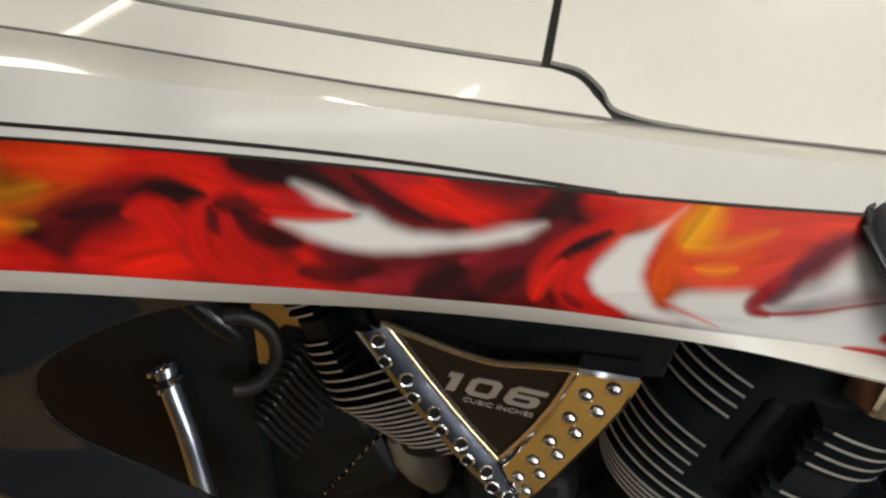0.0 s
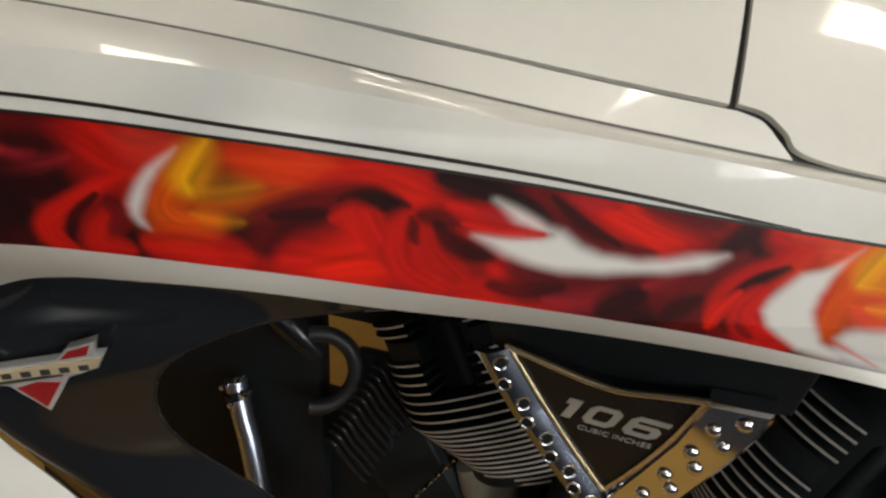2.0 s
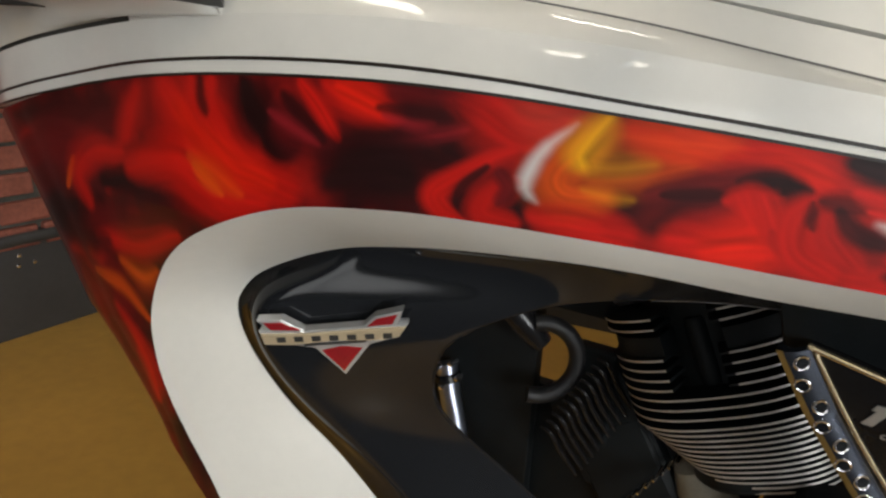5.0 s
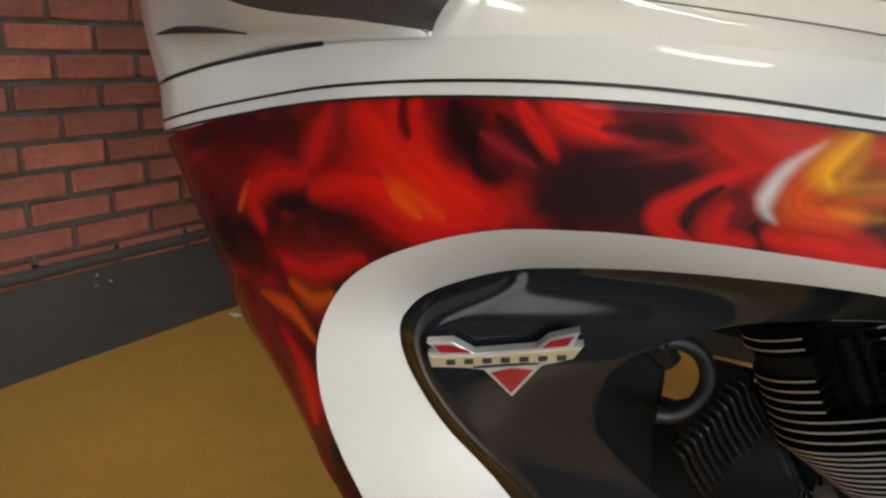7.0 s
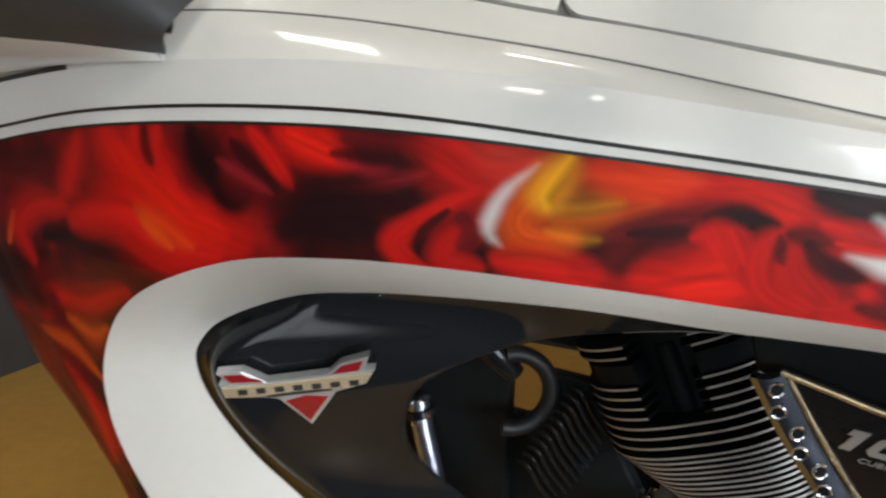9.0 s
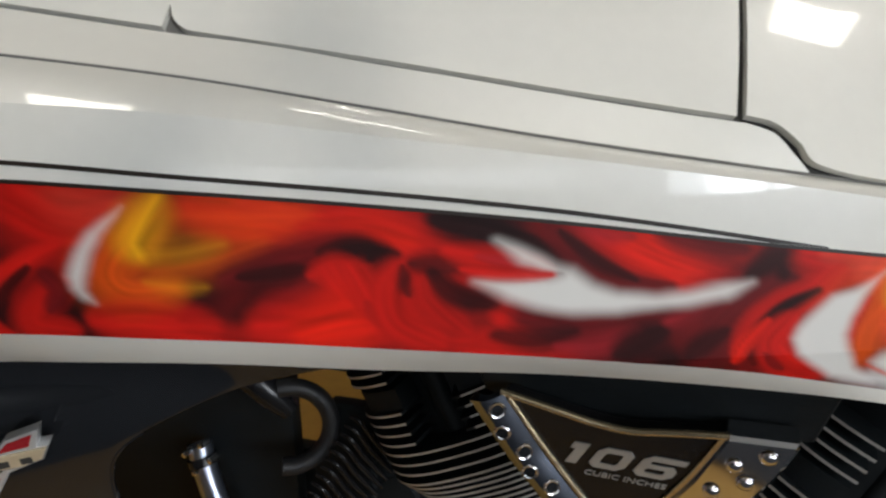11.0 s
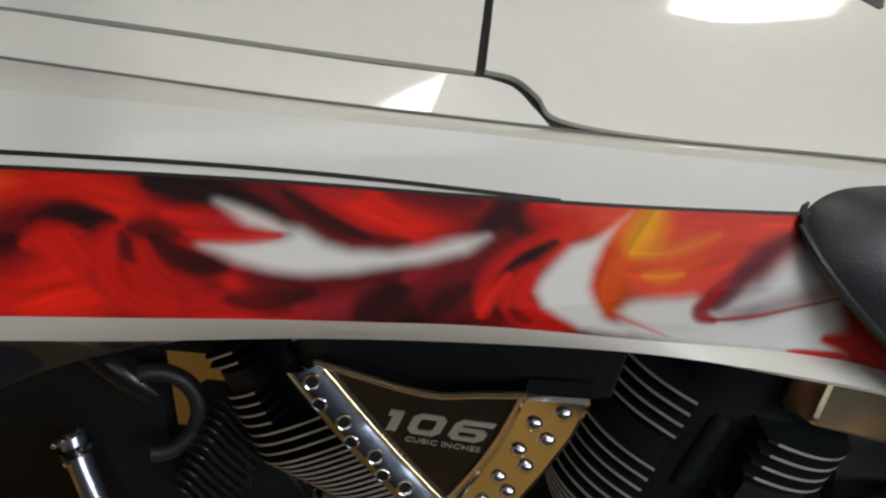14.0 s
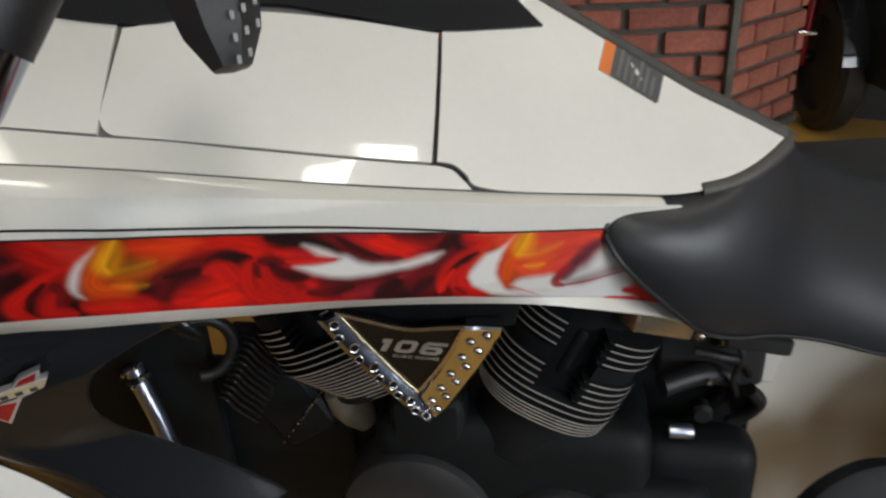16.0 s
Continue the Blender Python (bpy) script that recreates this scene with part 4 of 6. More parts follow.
ROLL = [(0, 0.010, 0.006), (0, 0.03, 0.010), (0, 0.07, 0.008), (0, 0.15, 0.0)]
part("compartment_door", shell("compartment_door", upper_grid([(-0.1722, 0.8352), (-0.08, 0.8200), (0.0, 0.8056), (0.0825, 0.7917)], [(-0.1532, 0.906), (-0.07, 0.9125), (0.02, 0.901), (0.1045, 0.8835)], 180, 16, (), 0.011), 0.004, 0.0012), PAINT, BIKE, "pearl-white glovebox door")
part("fairing_cheek", shell("fairing_cheek", upper_grid([(-0.45, 0.881), (-0.30, 0.856), (-0.1745, 0.8355)], [(-0.45, 0.97), (-0.30, 0.945), (-0.158, 0.908)], 40, 16, ROLL), 0.004, 0.0012), PAINT, BIKE, "pearl-white fairing panel ahead of the door")
TANK_LO = [(0.0870, 0.7920), (0.1003, 0.7882), (0.1100, 0.7799), (0.1186, 0.7702), (0.16, 0.7607), (0.24, 0.7487), (0.30, 0.7415), (0.344, 0.7435), (0.386, 0.753), (0.416, 0.768)]
TANK_HI = [(0.1248, 0.955), (0.132, 0.952), (0.139, 0.948), (0.148, 0.940), (0.180, 0.919), (0.235, 0.884), (0.29, 0.848), (0.335, 0.819), (0.382, 0.794), (0.419, 0.772)]
part("tank_panel", shell("tank_panel", upper_grid(TANK_LO, TANK_HI, 110, 22, ROLL), 0.004, 0.0012), PAINT, BIKE, "pearl-white rear tank panel")
# dark liner that closes the gaps between the panels
part("door_joint", shell("door_joint", upper_grid([(-0.395, 0.868), (-0.17, 0.832), (0.0, 0.803), (0.0805, 0.788)], [(-0.39, 0.95), (-0.16, 0.925), (0.0, 0.925), (0.108, 0.905)], 80, 8), 0.003, -0.003), SOFT_SEAM, BIKE, "grey joint round the door")
part("gap_liner", shell("gap_liner", upper_grid([(0.0808, 0.784), (0.096, 0.778), (0.118, 0.7655), (0.16, 0.756), (0.28, 0.740)], [(0.1008, 0.875), (0.116, 0.87), (0.15, 0.87), (0.25, 0.85)], 60, 8), 0.003, -0.004), SEAM, BIKE, "dark gap beside the tank panel")
lx_ = np.linspace(0.283, -0.385, 24)
part("ledge_groove", tube("ledge_groove", np.stack([lx_, ledge_y(lx_) + 0.0010, ledge_z(lx_) + 0.0004], -1), 0.0007, 6, 80), SOFT_SEAM, BIKE, "fine grey joint above the ledge")

# console: the black surface let into the top of the panels
part("console", shell("console", upper_grid([(-0.36, 0.955), (-0.16, 0.909), (-0.05, 0.9155), (0.02, 0.9035), (0.10, 0.8855), (0.16, 0.8815), (0.204, 0.880)], [(-0.36, 1.0), (-0.16, 0.955), (-0.05, 0.96), (0.02, 0.955), (0.10, 0.945), (0.14, 0.935), (0.165, 0.925)], 90, 8, [(0, 0.02, 0.01), (0, 0.12, 0.02), (0, 0.22, 0.02)]), 0.004, 0.0035), GLOSS_BLACK, BIKE, "black console on the tank")


def upper_place(x0, z0, ax, az):
    """Lays flat outlines on the tank: a along (ax, az), b across it."""
    def place(a, b, d):
        x, z = x0 + a * ax - b * az, z0 + a * az + b * ax
        return Vector((x, float(upper(x, z)) - 0.83 * d, z + 0.55 * d))
    return place


# warning label on the tank's shoulder
pl = upper_place(0.262, 0.849, 0.84, -0.54)
LABEL = part("warning_label", prism("warning_label", [(0.004, -0.012), (0.050, -0.012), (0.052, -0.010), (0.052, 0.018), (0.050, 0.020), (0.004, 0.020)], pl, 0.0012, 0.0018), STICKER_BLACK, BIKE, "small grey and orange warning label")
part("orange_field", prism("orange_field", [(-0.007, -0.012), (0.0038, -0.012), (0.0038, 0.020), (-0.007, 0.020)], pl, 0.0012, 0.0019), STICKER_ORANGE, LABEL, "orange end of the label")
for r in range(6):
    a0 = 0.010 + 0.0065 * r
    part("print_line", prism("print_line", [(a0, -0.009), (a0 + 0.0028, -0.009), (a0 + 0.0028, 0.016 - 0.004 * (r % 3)), (a0, 0.016 - 0.004 * (r % 3))], pl, 0.0018, 0.0021), STICKER_INK, LABEL)

# ---- seat ----
SA = [(0.241, 0.342, 0.738), (0.227, 0.333, 0.722), (0.243, 0.321, 0.690), (0.287, 0.321, 0.645), (0.342, 0.332, 0.600), (0.45, 0.356, 0.570), (0.60, 0.362, 0.514), (0.82, 0.385, 0.44)]
SC = [(0.247, 0.349, 0.7405), (0.290, 0.354, 0.7395), (0.340, 0.358, 0.741), (0.392, 0.372, 0.756), (0.436, 0.397, 0.762), (0.50, 0.440, 0.724), (0.62, 0.47, 0.68), (0.82, 0.50, 0.66)]
a, c = knots(SA, 90), knots(SC, 90)
w = np.linspace(0, 1, 18)[None, :, None]
P = a[:, None] * (1 - w) + c[:, None] * w
size = np.linalg.norm(c - a, axis=1)[:, None, None]
P = P + np.sin(np.pi * w ** 0.8) * np.array([0, -0.13, 0.06]) * size
P = np.concatenate([P] + [(P[:, -1] + np.array(r))[:, None] for r in ((0, 0.012, 0.004), (0, 0.05, 0.004), (0, 0.12, -0.004), (0, 0.22, -0.01))], 1)
SEAT = part("seat", shell("seat", P, 0.012), LEATHER, BIKE, "black leather saddle")
part("seat_welt", tube("seat_welt", a[::6] + np.array([0, -0.002, 0]), 0.0022, 8, 70), LEATHER, SEAT, "stitched welt along the seat edge")
e = knots(TANK_HI[3:] + [(0.409, 0.764), (0.382, 0.7505), (0.342, 0.741), (0.30, 0.740)], 60)
e3 = np.stack([e[:, 0] + 0.004, upper(e[:, 0], e[:, 1]) + 0.006, e[:, 1]], -1)
part("tank_trim", tube("tank_trim", e3[::4], 0.0085, 10, 70), PIPING, BIKE, "grey-brown trim round the tank's tail")

# ---- black cowl inside the opening ----
COWL_OUT = [(0.155, 0.340, 0.655), (0.10, 0.344, 0.663), (0.0, 0.347, 0.673), (-0.08, 0.337, 0.682), (-0.15, 0.326, 0.692), (-0.22, 0.337, 0.688), (-0.28, 0.366, 0.673), (-0.34, 0.406, 0.652),
            (-0.392, 0.409, 0.631), (-0.412, 0.409, 0.613), (-0.419, 0.410, 0.594), (-0.412, 0.416, 0.560), (-0.387, 0.429, 0.510), (-0.341, 0.436, 0.460), (-0.281, 0.439, 0.385), (-0.22, 0.442, 0.30)]
COWL_IN = [(0.150, 0.445, 0.645), (0.10, 0.455, 0.632), (0.02, 0.480, 0.620), (-0.07, 0.460, 0.628), (-0.148, 0.430, 0.627), (-0.188, 0.429, 0.6195), (-0.214, 0.429, 0.611), (-0.243, 0.430, 0.598),
           (-0.261, 0.431, 0.584), (-0.269, 0.432, 0.568), (-0.2735, 0.44, 0.550), (-0.276, 0.46, 0.528), (-0.270, 0.475, 0.500), (-0.249, 0.48, 0.468), (-0.186, 0.48, 0.398), (-0.110, 0.48, 0.315)]
o, i = knots(COWL_OUT, 150), knots(COWL_IN, 150)
for _ in range(60):
    o[1:-1] = 0.25 * o[:-2] + 0.5 * o[1:-1] + 0.25 * o[2:]
out = (o - i) * np.array([1, 0, 1])
o = o + 0.022 * out / np.linalg.norm(out, axis=1)[:, None]


def cowl_y(x, z):
    """The cowl's face: convex, with a ridge at badge height, leaning back above and below it."""
    ridge = 0.607
    up = 0.012 * np.log1p(np.exp((z - ridge) / 0.012))
    return 0.392 + 0.18 * (x + 0.395) - 0.26 * (z - up - 0.587) + 0.42 * up


# from behind the flange the cowl rolls forward over a ridge, then falls away to its inner edge
w = np.linspace(0, 1, 34)[None, :]
reach = np.linalg.norm((i - o)[:, [0, 2]], axis=1)[:, None]
qx, qz = o[:, :1] * (1 - w) + i[:, :1] * w, o[:, 2:] * (1 - w) + i[:, 2:] * w
front = np.clip((np.arange(150) - 30) / 30, 0, 1)[:, None]
face = cowl_y(qx, qz) * front + (o[:, 1:2] * (1 - w) + i[:, 1:2] * w + 0.012) * (1 - front)
rim = o[:, 1:2] * (1 - w) + 0.48 * w + 0.012
face = rim - 0.012 * np.log1p(np.exp((rim - face) / 0.012))
tuck = np.maximum(o[:, 1:2] + 0.007 - face[:, :1], 0)
for _ in range(120):
    tuck[1:-1] = 0.25 * tuck[:-2] + 0.5 * tuck[1:-1] + 0.25 * tuck[2:]
qy = face + 0.010 * np.exp(-(w * reach / 0.012) ** 1.5) + tuck * np.exp(-(w * reach / 0.030) ** 4)
qy = qy + 0.034 * w ** 2 / (1 + np.exp((qz - 0.525) / 0.035))
P = np.stack([qx, qy, qz], -1)
for _ in range(40):
    P[1:-1, 1:] = 0.25 * P[:-2, 1:] + 0.5 * P[1:-1, 1:] + 0.25 * P[2:, 1:]
i = P[:, -1].copy()
inward = (P[:, -1] - P[:, -4]) * np.array([1, 0, 1])
for _ in range(30):
    inward[1:-1] = 0.25 * inward[:-2] + 0.5 * inward[1:-1] + 0.25 * inward[2:]
inward /= np.linalg.norm(inward, axis=1)[:, None] + 1e-9
wall_in = [i + inward * a + np.array([0, d, 0]) for a, d in ((0.0012, 0.0008), (0.0016, 0.003), (-0.001, 0.007))]
P = np.concatenate([P, np.stack(wall_in, 1)], 1)
COWL = part("cowl", shell("cowl", P[36:], 0.003, sharp=60), GLOSS_BLACK, BIKE, "gloss black cowl inside the fairing opening")
part("engine_valance", shell("engine_valance", P[:37], 0.003, sharp=60), ENGINE_GLOSS, BIKE, "black valance over the engine")
# the edge's highlight, modelled as a thin bright metal tube
part("valance_highlight", tube("valance_highlight", wall_in[1][6:37:3], 0.0009, 8, 40), DARK_PIPE, BIKE, "highlight along the black valance's lower edge, added as a bright tube")
part("cowl_lip", tube("cowl_lip", wall_in[1][70::6], 0.0013, 8, 80), GLOSS_BLACK, COWL, "thin inner lip of the cowl")

# ---- badge ----
def badge_place(a, b, d):
    x, z = -0.336 + a, 0.594 + b + 0.14 * a
    return Vector((x + 0.19 * d, 0.386 + 0.18 * (x + 0.395) - 0.31 * (z - 0.587) - d, z - 0.25 * d))


BADGE = part("badge", prism("badge", [(-0.053, -0.007), (-0.030, -0.009), (-0.016, -0.012), (0.004, -0.038), (0.025, -0.010), (0.046, -0.005), (0.053, 0.0065), (0.046, 0.0065), (0.050, 0.018), (0.030, 0.014), (0.021, 0.006), (-0.022, 0.004), (-0.037, 0.0150), (-0.055, 0.015), (-0.047, 0.006), (-0.055, 0.005)], badge_place, -0.004, 0.0035, 0.001), BADGE_SILVER, BIKE, "chrome-edged emblem in red and champagne")
part("banner", prism("banner", [(-0.052, -0.0055), (-0.032, -0.007), (0.0, -0.0045), (0.034, -0.0055), (0.046, -0.003), (0.051, 0.005), (0.02, 0.0045), (-0.02, 0.0025), (-0.053, 0.0035)], badge_place, 0.003, 0.0052, 0.0006), BADGE_GOLD, BADGE, "champagne banner")
part("red_field", prism("red_field", [(-0.011, -0.0135), (0.0035, -0.0335), (0.019, -0.0125), (0.004, -0.010)], badge_place, 0.003, 0.0042, 0.0004), BADGE_RED, BADGE, "red enamel field")
part("red_field", prism("red_field", [(-0.046, 0.0065), (-0.024, 0.0055), (-0.037, 0.0128), (-0.050, 0.0132)], badge_place, 0.003, 0.0042, 0.0004), BADGE_RED, BADGE)
part("red_field", prism("red_field", [(0.024, 0.0066), (0.042, 0.0075), (0.046, 0.0158), (0.031, 0.0128)], badge_place, 0.003, 0.0042, 0.0004), BADGE_RED, BADGE)
for k in range(7):
    a0 = -0.043 + 0.0128 * k
    part("banner_mark", prism("banner_mark", [(a0 + 0.001, -0.0036), (a0 + 0.0075, -0.0036), (a0 + 0.0075, 0.0010), (a0 + 0.001, 0.0010)], badge_place, 0.005, 0.0055), SEAM, BADGE)
part("lower_mark", prism("lower_mark", [(-0.023, -0.0085), (0.022, -0.0070), (0.022, -0.0055), (-0.023, -0.0070)], badge_place, 0.0035, 0.0046), SEAM, BADGE)

# ---- V cover ----
VN = Vector((-0.4, -1.0, -0.271)).normalized()


def v_place(x, z, d):
    x, z = x + 0.005, z - 0.001
    return Vector((x, -0.4 * x - 0.271 * z + 0.601, z)) + VN * d


VCOVER = part("v_cover", prism("v_cover", [(-0.018, 0.612), (0.038, 0.600), (0.052, 0.5985), (0.106, 0.606), (0.098, 0.585), (0.062, 0.512), (0.055, 0.509)], v_place, -0.012, 0.0, 0.002), ENGINE_GLOSS, BIKE, "black V-shaped engine cover")
part("top_rim", tube("top_rim", [v_place(x, z, 0.001) for x, z in ((-0.02, 0.6155), (0.012, 0.608), (0.037, 0.6025), (0.054, 0.601), (0.08, 0.6055), (0.107, 0.610))], 0.0024, 10, 40), RIM_REFLECT, VCOVER, "thin chrome rim, coloured gold for the ochre floor it reflects")
part("side_rim", tube("side_rim", [v_place(x, z, 0.0015) for x, z in ((-0.015, 0.612), (0.010, 0.573), (0.035, 0.537), (0.058, 0.507))], 0.0019, 10, 40), RIM_REFLECT, VCOVER, "thin chrome rim, coloured gold for the ochre floor it reflects")
part("side_rim", tube("side_rim", [v_place(x, z, 0.0012) for x, z in ((0.104, 0.608), (0.092, 0.574), (0.076, 0.540), (0.058, 0.507))], 0.0016, 10, 40), RIM_REFLECT, VCOVER, "thin chrome rim, coloured gold for the ochre floor it reflects")
part("backing", prism("backing", [(-0.035, 0.600), (0.0, 0.585), (0.095, 0.585), (0.150, 0.600), (0.165, 0.690), (-0.06, 0.690)], v_place, -0.030, -0.015, 0.002), ENGINE_BLACK, VCOVER, "black plate behind the cover")
RIGHT_STRIP = part("chrome_strip", prism("chrome_strip", [(0.1055, 0.611), (0.1395, 0.613), (0.1405, 0.609), (0.134, 0.585), (0.122, 0.556), (0.104, 0.517), (0.090, 0.487), (0.078, 0.468), (0.072, 0.470), (0.060, 0.503), (0.077, 0.538), (0.093, 0.573)], v_place, -0.012, 0.004, 0.0025), CHROME, VCOVER, "wide chrome strip with raised studs")


def strip_point(u, w, d=0.0):
    """On the half-round strip along the V's front arm: u down it, w from its inner to its outer edge."""
    n = [(-0.0165, 0.6145), (0.008, 0.572), (0.033, 0.536), (0.057, 0.504), (0.0745, 0.472)]
    o = [(-0.0365, 0.6130), (-0.0115, 0.5700), (0.0150, 0.5330), (0.0415, 0.4980), (0.0700, 0.4680)]
    k = min(int(u * 4), 3)
    f = u * 4 - k
    x, z = ((n[k][i] * (1 - f) + n[k + 1][i] * f) * (1 - w) + (o[k][i] * (1 - f) + o[k + 1][i] * f) * w for i in (0, 1))
    return v_place(x, z, 0.001 + 0.0045 * math.sin(math.pi * w) + 0.010 * w + d)


LEFT_STRIP = part("chrome_strip", shell("chrome_strip", np.array([[strip_point(u, w) for w in np.linspace(0, 1, 11)] for u in np.linspace(0, 1, 40)]), 0.008, sharp=50), STRIP_CHROME, VCOVER, "narrow rounded chrome strip, its drilled holes shown by rings with blackened centres")
dome = bmesh.new()
bmesh.ops.create_uvsphere(dome, u_segments=14, v_segments=8, radius=1.0)
bmesh.ops.delete(dome, geom=[q for q in dome.verts if q.co.z < -0.25], context="VERTS")
STUD = bpy.data.meshes.new("stud")
dome.to_mesh(STUD)
dome.free()
STUD.shade_smooth()
STUD.materials.append(CHROME)
# closed ring; its black centre is the shade inside a drilled hole
ring_me = lathe("hole_ring", [(1.14, -0.2), (1.08, 0.16), (0.98, 0.28), (0.88, 0.22), (0.80, 0.09), (0.4, 0.05), (0.05, 0.05)], Matrix.Identity(4), 18)
ring_me.materials.append(CHROME)
ring_me.materials.append(GLOSS_BLACK)
for f in ring_me.polygons:
    f.material_index = int(f.center.xy.length < 0.82)
q = VN.to_track_quat("Z", "Y").to_matrix().to_4x4()
for x, z in ((0.127, 0.602), (0.112, 0.592), (0.1195, 0.580), (0.104, 0.569), (0.1085, 0.556), (0.093, 0.543), (0.0985, 0.531), (0.083, 0.519), (0.088, 0.506), (0.0735, 0.497), (0.079, 0.484)):
    ob = part("stud", STUD, None, RIGHT_STRIP)
    ob.matrix_basis = Matrix.Translation(v_place(x, z, 0.0045)) @ q @ Matrix.Diagonal((0.0052, 0.0052, 0.0036, 1))
for k in range(11):
    u, w = 0.045 + 0.09 * k, 0.62 if k % 2 else 0.38
    e0, du, dw = strip_point(u, w), strip_point(min(1, u + 0.02), w) - strip_point(u - 0.02, w), strip_point(u, w + 0.06) - strip_point(u, w - 0.06)
    nn = du.cross(dw).normalized()
    nn = nn if nn.y < 0 else -nn
    ob = part("hole_disc", ring_me, None, LEFT_STRIP)
    ob.matrix_basis = Matrix.Translation(e0 + nn * 0.0002) @ nn.to_track_quat("Z", "Y").to_matrix().to_4x4() @ Matrix.Diagonal((0.0050, 0.0050, 0.0024, 1))


def digit(strokes):
    """A squared, slanted numeral from strokes (a0, b0, a1, b1) in cap heights, as one raised mesh."""
    verts, faces = [], []
    for a0, b0, a1, b1 in strokes:
        k = len(verts)
        for d in (0.0001, 0.0010):
            for a, b in ((a0, b0), (a1, b0), (a1, b1), (a0, b1)):
                verts.append(v_place(0.0212 + 0.0211 * (a + 0.36 * b), 0.5660 + 0.0178 * b, d))
        faces += [tuple(k + i for i in f) for f in ((0, 1, 2, 3), (4, 5, 6, 7), (0, 1, 5, 4), (1, 2, 6, 5), (2, 3, 7, 6), (3, 0, 4, 7))]
    return mesh("numeral", verts, faces, 30)


def ring_numeral(outer, inner, strokes=()):
    """A numeral with chamfered corners round a counter, plus plain strokes."""
    verts, faces = [], []
    put = lambda a, b, d: v_place(0.0212 + 0.0211 * (a + 0.36 * b), 0.5660 + 0.0178 * b, d)  # noqa: E731
    n = len(outer)
    for d in (0.0001, 0.0010):
        verts += [put(a, b, d) for a, b in outer] + [put(a, b, d) for a, b in inner]
    for k in range(n):
        q = (k + 1) % n
        faces += [(2 * n + k, 2 * n + q, 3 * n + q, 3 * n + k), (k, q, 2 * n + q, 2 * n + k), (n + k, n + q, 3 * n + q, 3 * n + k)]
    for s in strokes:
        k = len(verts)
        verts += [put(a, b, d) for d in (0.0001, 0.0010) for a, b in s]
        faces += [(k, k + 1, k + 2, k + 3), (k + 4, k + 5, k + 6, k + 7)] + [(k + i, k + (i + 1) % 4, k + 4 + (i + 1) % 4, k + 4 + i) for i in range(4)]
    return mesh("numeral", verts, faces, 30)


ONE = [(0.02, 0.0, 0.32, 1.0), (-0.12, 0.72, 0.04, 1.0)]
ZERO = ring_numeral([(0.80, 0), (1.42, 0), (1.60, 0.2), (1.60, 0.8), (1.42, 1), (0.80, 1), (0.62, 0.8), (0.62, 0.2)], [(0.92, 0.22), (1.30, 0.22), (1.35, 0.30), (1.35, 0.70), (1.30, 0.78), (0.92, 0.78), (0.87, 0.70), (0.87, 0.30)])
SIX = ring_numeral([(2.02, 0), (2.68, 0), (2.86, 0.18), (2.86, 0.44), (2.70, 0.62), (2.02, 0.62), (1.84, 0.50), (1.84, 0.18)], [(2.14, 0.20), (2.54, 0.20), (2.60, 0.26), (2.60, 0.38), (2.54, 0.43), (2.14, 0.43), (2.09, 0.38), (2.09, 0.26)],
                   [[(1.84, 0.48), (2.09, 0.48), (2.09, 0.80), (1.84, 0.80)], [(1.84, 0.78), (2.92, 0.78), (2.92, 1.0), (2.02, 1.0)]])
for me in (digit(ONE), ZERO, SIX):
    part("numeral", me, SILVER_PRINT, VCOVER, "silver numeral of the number 106")
part("caption", letters("caption", "CUBIC INCHES", 0.0042, 0.0006, lambda a, b, d: v_place(0.0335 + a, 0.5580 + b, 0.0002 + d), 0.047), SILVER_PRINT, VCOVER, "small silver caption")

CREAM = (-0.022, 0.640, 0.362)

# ---- engine ----
YAW = -0.322
AX, LAT = Vector((math.cos(YAW), math.sin(YAW), 0)), Vector((math.sin(YAW), -math.cos(YAW), 0))     # rearwards, towards the viewer
ENGINE = part("crankcase", box("crankcase", (0.36, 0.20, 0.25), Matrix.Translation((0.205, 0.577, 0.275)) @ Matrix.Rotation(YAW, 4, "Z"), 0.04, 4), ENGINE_BLACK, BIKE, "black crankcase")


def fin_outline(hx, hy, n=56):
    """A rounded square, counter-clockwise from the rear."""
    t = np.linspace(0, 2 * np.pi, n, endpoint=False)
    p = 0.78
    return np.stack([hx * np.sign(np.cos(t)) * np.abs(np.cos(t)) ** p, hy * np.sign(np.sin(t)) * np.abs(np.sin(t)) ** p], -1)


def fin_mesh(name, hx, hy, thick, notch=None):
    """One cooling fin: a black plate whose outer edge is machined bright. notch: (from, to, depth) cut in the near side."""
    o = fin_outline(hx, hy, 88)
    if notch:
        lo, hi, dep = notch
        m = (o[:, 0] > lo) & (o[:, 0] < hi) & (o[:, 1] < 0)
        o[m, 1] += dep
    k = len(o)
    s = 0.985
    rings = [(o * s, -thick / 2), (o, -thick / 2 + 0.0004), (o, thick / 2 - 0.0004), (o * s, thick / 2)]
    verts = [(a, b, h) for ring, h in rings for a, b in ring]
    faces = [(r * k + j, r * k + (j + 1) % k, (r + 1) * k + (j + 1) % k, (r + 1) * k + j) for r in range(3) for j in range(k)]
    faces += [tuple(reversed(range(k))), tuple(range(3 * k, 4 * k))]
    me = mesh(name, verts, faces, 60)
    me.materials.append(ENGINE_BLACK)
    me.materials.append(RIM_METAL)
    for f in me.polygons:
        c = f.center
        if len(f.vertices) == 4 and abs(f.normal.z) < 0.9 and not (notch and notch[0] - 0.007 < c.x < notch[1] + 0.007 and c.y < 0):
            f.material_index = 1
    return me


